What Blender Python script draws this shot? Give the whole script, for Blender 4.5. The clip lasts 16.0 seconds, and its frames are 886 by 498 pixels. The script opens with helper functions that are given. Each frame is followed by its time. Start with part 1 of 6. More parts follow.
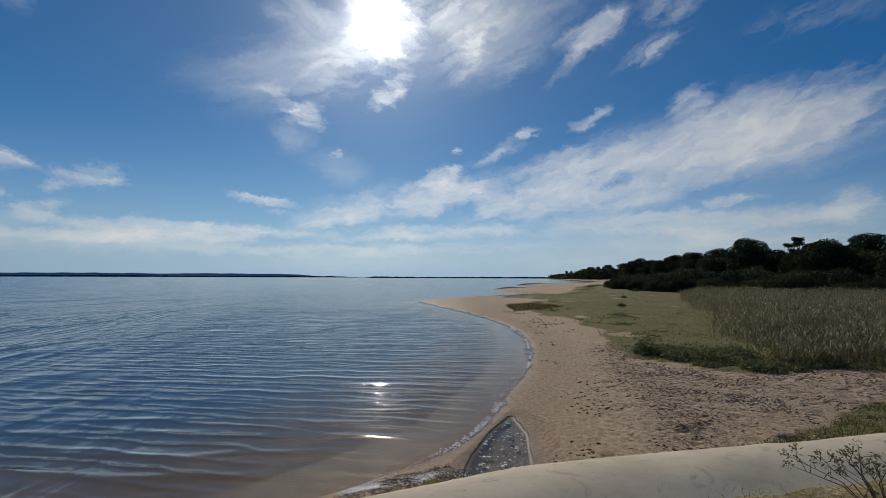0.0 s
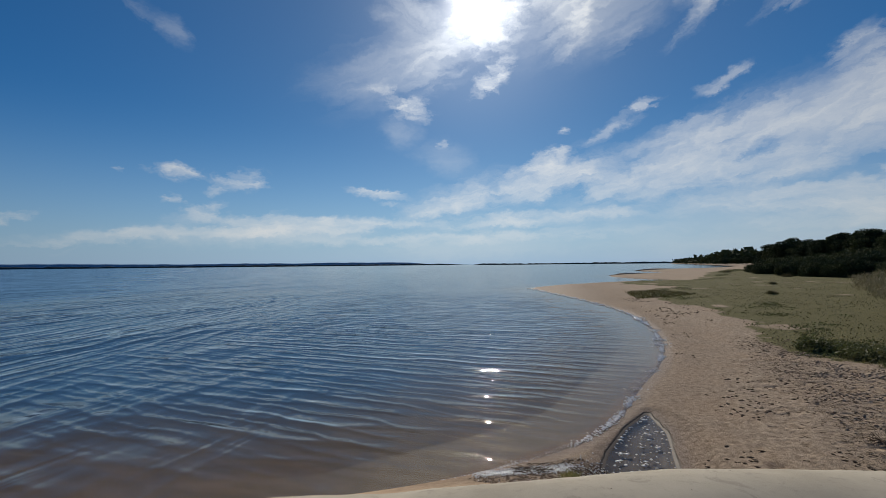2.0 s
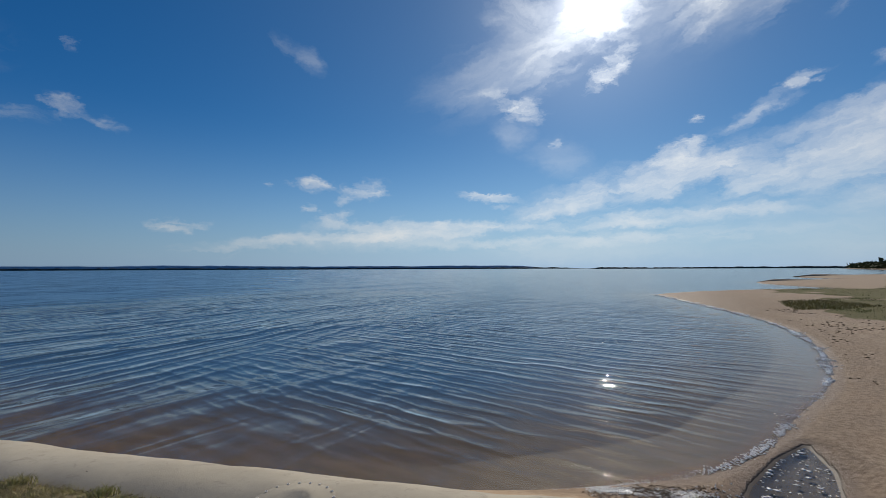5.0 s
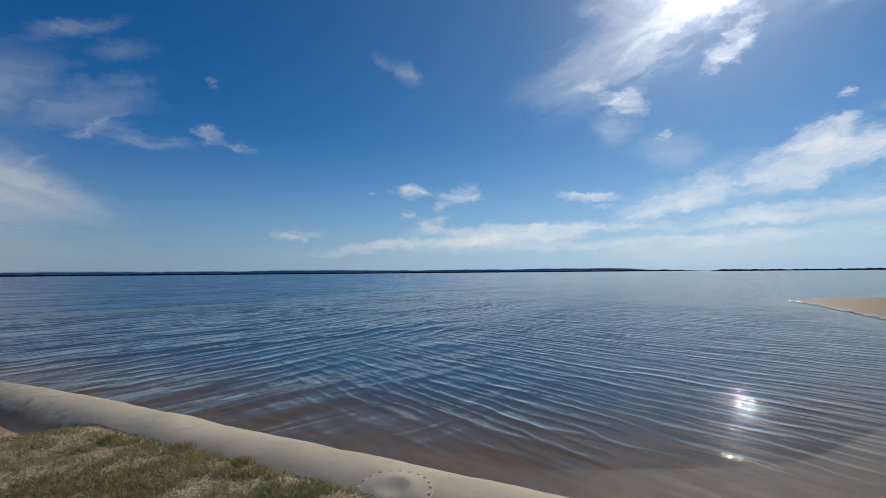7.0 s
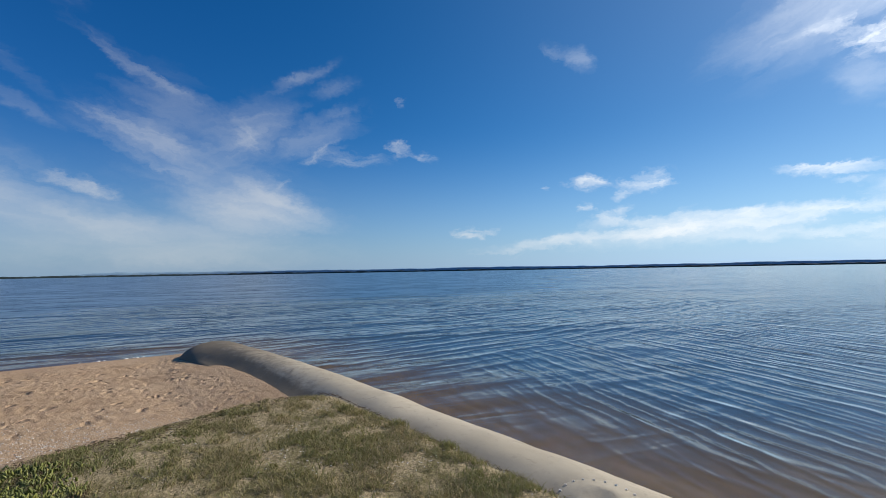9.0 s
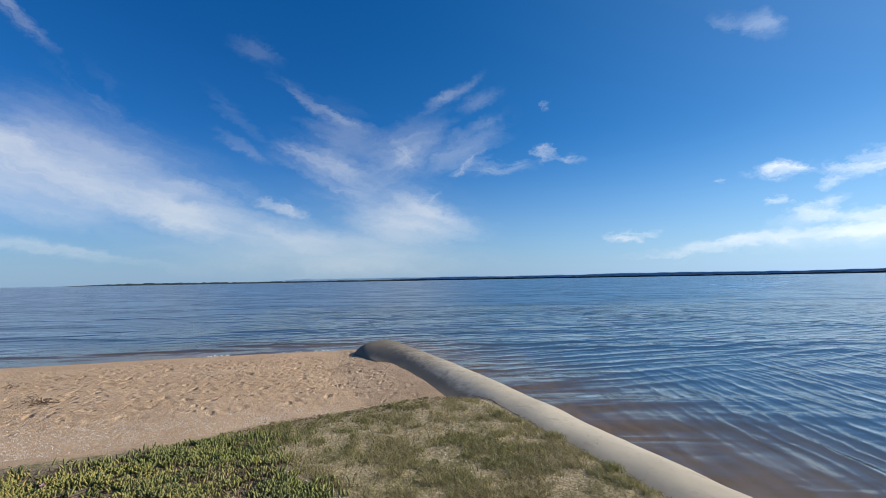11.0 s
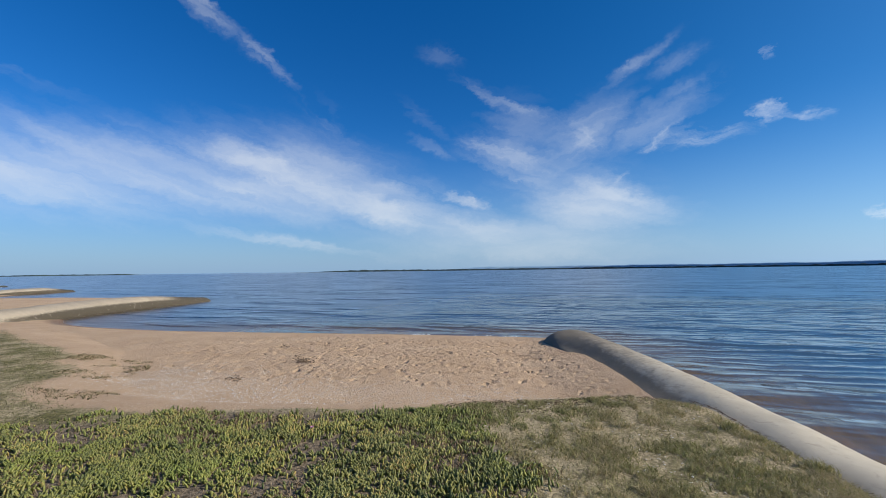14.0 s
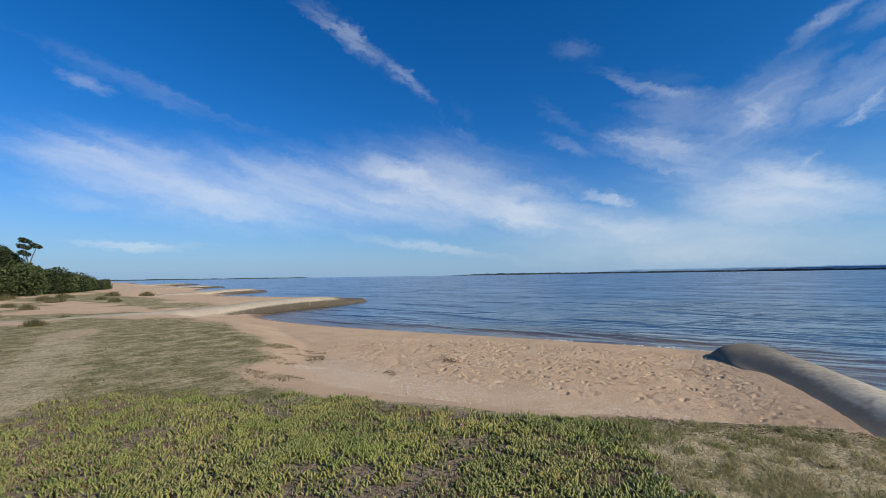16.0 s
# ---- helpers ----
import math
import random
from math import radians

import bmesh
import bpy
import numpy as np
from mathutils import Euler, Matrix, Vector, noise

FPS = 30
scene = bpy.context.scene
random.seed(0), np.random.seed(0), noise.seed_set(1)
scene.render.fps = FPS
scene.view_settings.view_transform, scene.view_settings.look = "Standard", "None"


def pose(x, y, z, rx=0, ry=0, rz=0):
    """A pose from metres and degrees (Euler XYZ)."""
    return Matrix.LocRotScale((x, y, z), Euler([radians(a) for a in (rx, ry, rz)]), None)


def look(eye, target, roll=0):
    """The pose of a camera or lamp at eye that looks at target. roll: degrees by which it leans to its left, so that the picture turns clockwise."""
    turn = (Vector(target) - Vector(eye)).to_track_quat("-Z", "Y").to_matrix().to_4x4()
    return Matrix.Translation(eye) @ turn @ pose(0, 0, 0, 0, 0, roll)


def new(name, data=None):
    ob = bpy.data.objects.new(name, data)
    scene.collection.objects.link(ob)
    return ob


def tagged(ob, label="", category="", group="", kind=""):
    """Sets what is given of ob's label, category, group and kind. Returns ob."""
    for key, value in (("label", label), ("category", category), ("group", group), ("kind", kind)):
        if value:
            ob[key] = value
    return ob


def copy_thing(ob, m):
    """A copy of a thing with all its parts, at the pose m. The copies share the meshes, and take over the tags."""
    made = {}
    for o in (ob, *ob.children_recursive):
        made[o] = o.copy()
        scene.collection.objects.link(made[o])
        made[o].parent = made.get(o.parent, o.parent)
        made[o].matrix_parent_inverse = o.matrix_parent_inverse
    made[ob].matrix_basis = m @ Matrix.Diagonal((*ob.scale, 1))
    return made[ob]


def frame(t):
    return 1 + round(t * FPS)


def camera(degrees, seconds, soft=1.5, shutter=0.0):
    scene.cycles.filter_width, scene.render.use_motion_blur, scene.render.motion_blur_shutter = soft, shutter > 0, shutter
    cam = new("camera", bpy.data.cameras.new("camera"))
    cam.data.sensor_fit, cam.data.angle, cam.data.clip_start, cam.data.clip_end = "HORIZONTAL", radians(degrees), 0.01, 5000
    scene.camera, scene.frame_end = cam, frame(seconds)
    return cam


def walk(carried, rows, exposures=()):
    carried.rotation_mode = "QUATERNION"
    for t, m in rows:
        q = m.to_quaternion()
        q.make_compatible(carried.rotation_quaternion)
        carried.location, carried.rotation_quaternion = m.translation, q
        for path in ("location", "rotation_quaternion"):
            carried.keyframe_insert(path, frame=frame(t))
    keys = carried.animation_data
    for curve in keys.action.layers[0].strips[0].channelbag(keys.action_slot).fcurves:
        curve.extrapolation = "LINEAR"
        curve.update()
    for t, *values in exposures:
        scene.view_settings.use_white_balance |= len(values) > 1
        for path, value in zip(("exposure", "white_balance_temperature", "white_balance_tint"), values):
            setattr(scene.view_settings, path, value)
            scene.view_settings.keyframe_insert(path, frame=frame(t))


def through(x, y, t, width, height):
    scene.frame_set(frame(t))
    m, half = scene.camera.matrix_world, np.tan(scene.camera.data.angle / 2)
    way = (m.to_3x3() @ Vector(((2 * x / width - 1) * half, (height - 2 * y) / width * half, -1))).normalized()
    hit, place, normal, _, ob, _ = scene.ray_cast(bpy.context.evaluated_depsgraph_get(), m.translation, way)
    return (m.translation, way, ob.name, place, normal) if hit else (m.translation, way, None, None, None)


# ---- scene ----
# A lake shore with half-buried sand-filled tube groynes, seen by a turning hand-held camera.
cam = camera(93.3, 16.0, 0.7)
PATH = [
    (0, (-0.034, 0.289, 2.153), (-0.6456, 10.2469, 2.8333), 0.19),
    (0.5, (-0.044, 0.283, 2.148), (-1.3515, 10.1760, 2.7987), 0.23),
    (1, (-0.114, 0.296, 2.145), (-1.8762, 10.1229, 2.7239), -0.09),
    (1.5, (-0.231, 0.312, 2.149), (-2.4464, 10.0531, 2.6100), -0.56),
    (2, (-0.242, 0.319, 2.148), (-3.3475, 9.8170, 2.5249), -0.57),
    (2.5, (-0.240, 0.344, 2.147), (-3.8348, 9.6681, 2.5201), -0.54),
    (3, (-0.239, 0.339, 2.152), (-4.3724, 9.4376, 2.5220), -0.75),
    (3.5, (-0.245, 0.329, 2.155), (-4.8293, 9.2084, 2.5426), -0.72),
    (4, (-0.253, 0.325, 2.144), (-5.2061, 9.0025, 2.5504), -0.55),
    (6.5, (-0.084, 0.253, 2.142), (-6.6928, 7.7361, 2.7036), -0.25),
    (7, (-0.097, 0.253, 2.139), (-7.3365, 7.1284, 2.7044), -0.49),
    (7.5, (-0.157, 0.189, 2.151), (-8.0399, 6.3176, 2.7019), -0.68),
    (8, (-0.200, 0.146, 2.145), (-8.5310, 5.6524, 2.6643), -0.57),
    (8.5, (-0.212, 0.150, 2.144), (-9.1941, 4.5169, 2.6375), -0.44),
    (9, (-0.212, 0.158, 2.158), (-9.6030, 3.5536, 2.6827), -0.99),
    (9.5, (-0.210, 0.145, 2.162), (-9.9111, 2.4987, 2.7574), -1.32),
    (12, (-0.281, 0.072, 2.149), (-10.2145, -0.8231, 2.8727), -0.49),
    (12.5, (-0.286, -0.041, 2.149), (-10.1650, -1.4362, 2.8256), -0.44),
    (13, (-0.305, -0.091, 2.140), (-9.9484, -2.6701, 2.7389), -0.75),
    (13.5, (-0.323, -0.091, 2.142), (-9.6642, -3.6184, 2.6905), -0.68),
    (14, (-0.320, -0.069, 2.145), (-9.4092, -4.2083, 2.6579), -0.72),
    (14.5, (-0.300, -0.070, 2.151), (-9.0517, -4.8799, 2.6802), -0.62),
    (15, (-0.278, -0.087, 2.153), (-8.6806, -5.4810, 2.6986), -0.59),
    (15.5, (-0.254, -0.099, 2.162), (-8.0997, -6.2725, 2.7418), -0.54),
    (16, (-0.245, -0.107, 2.164), (-7.5465, -6.9106, 2.7978), -0.84),
]
EXPOSURES = [(0, -0.45, 6850, 10), (2, -0.45, 6750, 10), (4, -0.4, 6680, 10), (6.5, -0.27, 6680, 10), (8, -0.13, 6660, 10), (9.5, 0.25, 6600, 10), (12, 0.38, 6450, 10), (16, 0.36, 6350, 10)]
walk(cam, [(t, look(eye, target, roll)) for t, eye, target, roll in PATH], EXPOSURES)

# ---- sky, clouds and sun ----
SUN_AZ, SUN_EL = 13.2, 32.0  # degrees; azimuth to the left of +y


def direction(az, el):
    a, e = radians(az), radians(el)
    return Vector((-math.sin(a) * math.cos(e), math.cos(a) * math.cos(e), math.sin(e)))


SUN_DIR = direction(SUN_AZ, SUN_EL)
sun = new("sun", bpy.data.lights.new("sun", "SUN"))
sun.data.energy, sun.data.angle, sun.data.color = 4.2, radians(0.55), (1.0, 0.93, 0.82)
sun.matrix_world = look(SUN_DIR * 100, (0, 0, 0))

world = bpy.data.worlds.new("sky")
scene.world = world
world.use_nodes = True
WN, WL = world.node_tree.nodes, world.node_tree.links
WN.clear()


def wnode(kind, **sets):
    n = WN.new(kind)
    for key, value in sets.items():
        if key.startswith("i_"):
            n.inputs[int(key[2:])].default_value = value
    return n


def wmath(op, a, b=None, c=None, clamp=False):
    n = WN.new("ShaderNodeMath")
    n.operation, n.use_clamp = op, clamp
    for k, v in enumerate((a, b, c)):
        if v is None:
            continue
        if isinstance(v, (int, float)):
            n.inputs[k].default_value = v
        else:
            WL.new(v, n.inputs[k])
    return n.outputs[0]


sky = WN.new("ShaderNodeTexSky")
sky.sky_type, sky.sun_disc = "NISHITA", False
sky.sun_elevation, sky.sun_rotation = radians(SUN_EL), radians(-SUN_AZ)
sky.air_density, sky.dust_density, sky.ozone_density, sky.altitude = 1.0, 0.1, 3.0, 0.0

texco = WN.new("ShaderNodeTexCoord")
split = WN.new("ShaderNodeSeparateXYZ")
WL.new(texco.outputs["Generated"], split.inputs[0])
# azimuth about the middle of the view (70 degrees), elevation, both in degrees
MID = radians(70)
ahead = wmath("ADD", wmath("MULTIPLY", split.outputs[0], -math.sin(MID)), wmath("MULTIPLY", split.outputs[1], math.cos(MID)))
aside = wmath("ADD", wmath("MULTIPLY", split.outputs[0], -math.cos(MID)), wmath("MULTIPLY", split.outputs[1], -math.sin(MID)))
azimuth = wmath("ADD", wmath("MULTIPLY", wmath("ARCTAN2", aside, ahead), 180 / math.pi), 70.0)
elevation = wmath("MULTIPLY", wmath("ARCSINE", split.outputs[2]), 180 / math.pi)
sky_place = WN.new("ShaderNodeCombineXYZ")
WL.new(azimuth, sky_place.inputs[0])
WL.new(elevation, sky_place.inputs[1])


def sky_noise(source, scale, stretch, angle, detail=6.0, rough=0.6, distortion=0.0):
    m = WN.new("ShaderNodeMapping")
    m.vector_type = "TEXTURE"
    m.inputs["Rotation"].default_value[2] = radians(angle)
    m.inputs["Scale"].default_value = (stretch, 1.0, 1.0)
    WL.new(source, m.inputs[0])
    n = WN.new("ShaderNodeTexNoise")
    n.inputs["Scale"].default_value, n.inputs["Detail"].default_value, n.inputs["Roughness"].default_value = scale, detail, rough
    n.inputs["Distortion"].default_value = distortion
    WL.new(m.outputs[0], n.inputs["Vector"])
    return n


# the outline of every cloud is bent by a slow and a quick noise
bend = sky_noise(sky_place.outputs[0], 0.38, 1.4, 0, detail=6.0, rough=0.62)
off = WN.new("ShaderNodeVectorMath")
off.operation = "MULTIPLY_ADD"
WL.new(bend.outputs["Color"], off.inputs[0])
off.inputs[1].default_value, off.inputs[2].default_value = (4.6, 2.4, 0.0), (-2.3, -1.2, 0.0)
frayed = WN.new("ShaderNodeVectorMath")
WL.new(sky_place.outputs[0], frayed.inputs[0])
WL.new(off.outputs[0], frayed.inputs[1])
fray = sky_noise(sky_place.outputs[0], 1.5, 1.8, -8, detail=5.0, rough=0.65)
off = WN.new("ShaderNodeVectorMath")
off.operation = "MULTIPLY_ADD"
WL.new(fray.outputs["Color"], off.inputs[0])
off.inputs[1].default_value, off.inputs[2].default_value = (2.0, 1.0, 0.0), (-1.0, -0.5, 0.0)
bent = WN.new("ShaderNodeVectorMath")
WL.new(frayed.outputs[0], bent.inputs[0])
WL.new(off.outputs[0], bent.inputs[1])

# kinds of cloud by the run of their fibres: size, stretch, tilt, body, contrast, greatest density, detail
RUNS = {
    "P": (0.80, 2.4, 4, 0.56, 1.9, 0.84, 8.0),  # small puffs
    "L": (0.60, 3.8, 1, 0.58, 1.7, 0.82, 8.0),  # level
    "A": (0.60, 3.4, -9, 0.62, 1.6, 0.84, 8.0),  # rising
    "R": (0.58, 3.4, -20, 0.60, 1.6, 0.84, 8.0),
    "S": (0.62, 3.2, -34, 0.58, 1.6, 0.80, 8.0),
    "B": (0.46, 5.5, 12, 0.60, 1.3, 0.66, 8.0),  # falling
    "F": (0.50, 4.6, 22, 0.58, 1.4, 0.66, 8.0),
    "G": (0.62, 3.6, 38, 0.56, 1.3, 0.62, 8.0),
    "V": (0.34, 4.0, 3, 0.95, 1.0, 0.50, 7.0),  # thin veils
    "W": (0.42, 6.5, 16, 0.92, 1.3, 0.56, 8.0),
    "X": (0.42, 4.5, -20, 0.90, 1.1, 0.66, 7.0),
}
cover = {kind: 0.0 for kind in RUNS}


def cloud(kind, az, el, length, width, angle, strength):
    """A bank of cloud: its place, half sizes and tilt in degrees."""
    m = WN.new("ShaderNodeMapping")
    m.vector_type = "TEXTURE"
    m.inputs["Location"].default_value = (az, el, 0)
    m.inputs["Rotation"].default_value[2] = radians(angle)
    m.inputs["Scale"].default_value = (length * 1.3, width * 2.1, 1.0)
    WL.new(bent.outputs[0], m.inputs[0])
    g = WN.new("ShaderNodeTexGradient")
    g.gradient_type = "SPHERICAL"
    WL.new(m.outputs[0], g.inputs[0])
    soft = wmath("MULTIPLY", wmath("SMOOTH_MIN", g.outputs["Fac"], 0.7, 0.3), 1.5 * strength)
    cover[kind] = wmath("MAXIMUM", cover[kind], soft)


cloud("W", 148.8, 11.5, 22.6, 3.04, 4, 0.62)
cloud("W", 133.2, 10.6, 17.1, 2.95, 13, 0.40)
cloud("W", 122.2, 9.4, 13.7, 2.84, 14, 0.62)
cloud("W", 96.7, 9.5, 12.6, 2.37, 13, 0.45)
cloud("W", 93.5, 9.6, 9.4, 2.64, 19, 0.35)
cloud("W", 132.7, 12.4, 15.4, 3.76, 10, 0.60)
cloud("F", 134.7, 12.6, 9.5, 1.76, 13, 0.60)
cloud("W", 136.1, 8.6, 10.5, 1.79, 9, 0.50)
cloud("F", 106.6, 22.4, 7.2, 0.68, 26, 0.42)
cloud("W", 103.0, 17.8, 6.9, 2.91, 25, 0.42)
cloud("X", 95.1, 16.8, 7.6, 2.53, -34, 0.45)
cloud("X", 88.7, 24.3, 5.2, 0.60, -26, 0.38)
cloud("X", 87.7, 17.1, 8.2, 1.66, -27, 0.42)
cloud("V", 94.4, 7.0, 10.0, 2.15, 1, 0.60)
cloud("V", 104.9, 4.0, 19.5, 2.30, 0, 0.62)
cloud("V", 102.6, 2.3, 16.8, 1.08, 0, 0.55)
cloud("W", 115.8, 19.2, 6.4, 0.76, 37, 0.25)
cloud("G", 138.0, 25.3, 3.7, 0.71, 30, 0.50)
cloud("G", 130.7, 19.7, 5.5, 0.99, 42, 0.20)
cloud("W", 170.1, 11.8, 11.7, 2.64, 5, 0.66)
cloud("B", 173.9, 12.8, 6.8, 1.14, 4, 0.50)
cloud("W", 160.6, 9.4, 18.3, 2.43, 4, 0.58)
cloud("W", 172.6, 8.3, 8.2, 0.95, 0, 0.40)
cloud("W", 167.2, 20.4, 13.0, 0.69, 13, 0.30)
cloud("F", 149.3, 32.1, 3.8, 0.99, 15, 0.35)
cloud("G", 137.2, 25.5, 4.4, 0.65, 35, 0.55)
cloud("G", 129.5, 18.8, 6.1, 1.23, 46, 0.18)
cloud("W", 130.4, 11.2, 15.4, 2.90, 16, 0.50)
cloud("V", 100.2, 3.3, 17.0, 2.21, 3, 0.58)
cloud("V", 92.5, 8.2, 7.3, 1.51, 3, 0.55)
cloud("X", 24.0, 26.0, 12.8, 2.95, -21, 0.50)
cloud("X", -3.3, 31.0, 13.6, 3.56, -13, 0.52)
cloud("X", -29.9, 14.7, 16.9, 3.21, -0, 0.62)
cloud("X", -25.1, 8.8, 22.9, 2.68, 2, 0.30)
cloud("V", -21.9, 3.7, 26.6, 2.80, -0, 0.55)
cloud("V", 38.9, 4.5, 13.6, 1.01, -3, 0.60)
cloud("X", 26.7, 24.9, 10.3, 2.38, -15, 0.42)
cloud("V", 41.4, 4.0, 15.8, 1.08, -2, 0.60)
cloud("V", 13.7, 2.5, 17.0, 1.43, -1, 0.50)
cloud("A", 35.6, 5.7, 14.9, 0.57, -1, 0.90)
cloud("V", 36.0, 3.6, 15.2, 0.64, 1, 0.60)
cloud("L", 26.9, 9.8, 4.2, 0.22, 6, 0.80)
cloud("V", 24.3, 17.2, 2.1, 0.71, 38, 0.35)
cloud("F", 22.6, 31.3, 5.1, 1.46, 9, 0.60)
cloud("R", 18.7, 26.5, 5.7, 2.36, -26, 0.55)
cloud("P", 11.5, 32.1, 6.1, 3.34, -15, 0.90)
cloud("R", 0.7, 33.1, 6.5, 2.56, -8, 0.65)
cloud("S", 0.7, 27.7, 4.1, 1.40, -38, 0.55)
cloud("P", -1.0, 29.8, 2.6, 1.17, -19, 0.85)
cloud("R", -6.0, 26.3, 3.3, 0.98, -18, 0.45)
cloud("S", -15.0, 27.4, 5.1, 0.80, -30, 0.55)
cloud("R", -16.9, 29.8, 4.5, 1.02, -13, 1.00)
cloud("S", -23.7, 26.7, 4.3, 0.82, -19, 0.65)
cloud("R", -26.0, 30.4, 3.9, 1.17, 4, 0.45)
cloud("R", -39.1, 25.7, 5.8, 1.07, 6, 0.32)
cloud("P", 10.9, 24.2, 3.4, 0.96, -33, 1.00)
cloud("P", 22.7, 20.6, 3.3, 0.99, 10, 1.00)
cloud("P", 25.5, 23.0, 2.3, 0.51, 4, 0.60)
cloud("V", 23.9, 17.7, 3.3, 1.44, 15, 0.45)
cloud("V", 17.5, 14.3, 4.8, 1.55, 13, 0.45)
cloud("P", 17.8, 16.0, 0.9, 0.36, 3, 0.70)
cloud("R", -16.5, 20.0, 3.0, 0.50, -20, 0.95)
cloud("P", 1.8, 16.9, 0.7, 0.36, 13, 0.75)
cloud("P", 3.5, 13.5, 3.7, 0.95, -12, 0.95)
cloud("R", -4.4, 16.8, 5.6, 0.59, -25, 0.50)
cloud("P", -8.0, 19.0, 1.4, 0.61, -16, 0.70)
cloud("A", 15.6, 8.4, 10.0, 0.96, -11, 0.90)
cloud("A", 4.6, 11.0, 14.7, 1.65, -8, 0.95)
cloud("R", -15.8, 14.0, 9.9, 2.08, -10, 0.95)
cloud("R", -33.2, 15.8, 12.7, 2.92, -7, 0.95)
cloud("R", -27.7, 19.8, 3.5, 0.99, -25, 0.75)
cloud("L", -32.2, 16.9, 6.2, 0.86, 15, 0.65)
cloud("R", -40.6, 16.5, 3.9, 1.55, -23, 0.95)
cloud("A", -9.6, 10.2, 12.9, 1.48, -5, 0.90)
cloud("A", -19.8, 10.3, 9.3, 1.25, -7, 0.80)
cloud("L", -27.4, 6.6, 19.7, 1.19, 2, 0.85)
cloud("L", -30.8, 8.8, 3.5, 0.44, -1, 0.80)
cloud("A", -40.8, 7.1, 3.0, 1.06, -17, 0.85)
cloud("L", 6.9, 6.1, 19.4, 0.77, -2, 0.85)
cloud("L", 13.8, 3.7, 24.8, 0.76, -1, 0.60)
cloud("L", -30.6, 4.4, 15.2, 1.02, 1, 0.65)
cloud("V", -21.8, 2.5, 26.6, 0.84, -0, 0.55)
cloud("P", 50.8, 11.1, 2.7, 0.68, 5, 0.95)
cloud("P", 44.2, 10.5, 3.7, 0.76, -6, 0.85)
cloud("P", 50.9, 7.9, 1.4, 0.38, 1, 0.80)
cloud("P", 46.7, 9.2, 1.5, 0.45, -11, 0.50)
cloud("P", 47.7, 6.5, 2.7, 0.69, -5, 0.80)
cloud("P", 65.6, 5.2, 3.0, 0.51, -4, 0.80)
cloud("P", 40.1, 6.5, 1.6, 0.51, -16, 0.35)
cloud("L", 26.7, 9.4, 4.3, 0.43, 5, 0.85)
cloud("L", 25.2, 8.2, 1.4, 0.29, 4, 0.50)
cloud("L", 57.5, 3.0, 10.4, 0.68, -7, 0.50)
cloud("A", 40.8, 4.5, 16.3, 0.61, -3, 0.90)
cloud("F", 54.5, 27.0, 2.1, 0.76, 24, 0.25)
cloud("W", 51.3, 25.9, 2.2, 0.75, 28, 0.40)
cloud("S", 75.5, 22.3, 1.0, 0.30, -52, 0.40)
cloud("F", 106.3, 15.4, 6.0, 1.15, 22, 0.90)
cloud("F", 104.9, 14.3, 8.0, 1.76, 24, 0.50)
cloud("W", 116.0, 16.9, 4.3, 0.55, 29, 0.30)
cloud("F", 118.2, 21.2, 2.1, 0.48, 25, 0.22)
cloud("G", 95.2, 16.6, 2.9, 0.91, 39, 0.50)
cloud("X", 84.9, 23.4, 3.6, 0.76, -18, 0.30)
cloud("X", 83.9, 19.7, 3.6, 1.16, -21, 0.38)
cloud("S", 86.7, 15.6, 2.8, 0.49, -32, 0.55)
cloud("L", 82.3, 15.2, 4.9, 0.79, 1, 0.52)
cloud("P", 75.9, 16.4, 1.5, 0.68, -4, 0.62)
cloud("L", 72.9, 15.6, 1.9, 0.39, 11, 0.55)
cloud("S", 75.4, 22.6, 1.0, 0.29, -42, 0.45)
cloud("B", 111.2, 9.5, 3.6, 0.65, 15, 0.75)
cloud("S", 90.8, 11.4, 1.5, 0.32, -32, 0.55)
cloud("B", 93.7, 7.9, 10.7, 1.52, 8, 0.66)
cloud("F", 93.2, 10.2, 5.2, 1.31, 16, 0.55)
cloud("B", 109.8, 6.3, 6.9, 1.61, 14, 0.60)
cloud("F", 133.4, 11.4, 9.1, 1.79, 16, 0.70)
cloud("B", 123.3, 8.2, 7.0, 1.63, 12, 0.65)
cloud("B", 139.8, 9.5, 5.7, 1.37, 3, 0.60)
cloud("B", 135.2, 3.9, 11.4, 0.49, 8, 0.60)
cloud("W", 114.5, 27.9, 3.1, 0.84, 14, 0.25)
cloud("P", 56.6, 10.5, 0.9, 0.17, 10, 0.50)
cloud("F", 145.9, 29.8, 6.1, 0.84, 22, 0.55)
cloud("F", 145.0, 30.5, 2.4, 0.66, 23, 0.80)
cloud("W", 174.6, 20.3, 2.3, 0.58, 7, 0.45)
cloud("B", 157.4, 9.7, 16.1, 1.66, 5, 0.62)
cloud("B", 140.2, 14.2, 7.7, 1.32, 7, 0.65)
cloud("F", 133.6, 12.4, 7.8, 1.69, 20, 0.50)
cloud("B", 127.4, 9.6, 12.1, 1.93, 12, 0.62)
cloud("F", 122.6, 8.4, 5.5, 1.11, 23, 0.60)
cloud("P", 111.2, 9.7, 3.5, 0.61, 16, 0.45)
cloud("B", 134.4, 3.9, 13.5, 0.53, 10, 0.60)
cloud("L", 169.9, 3.8, 8.5, 0.37, 1, 0.50)

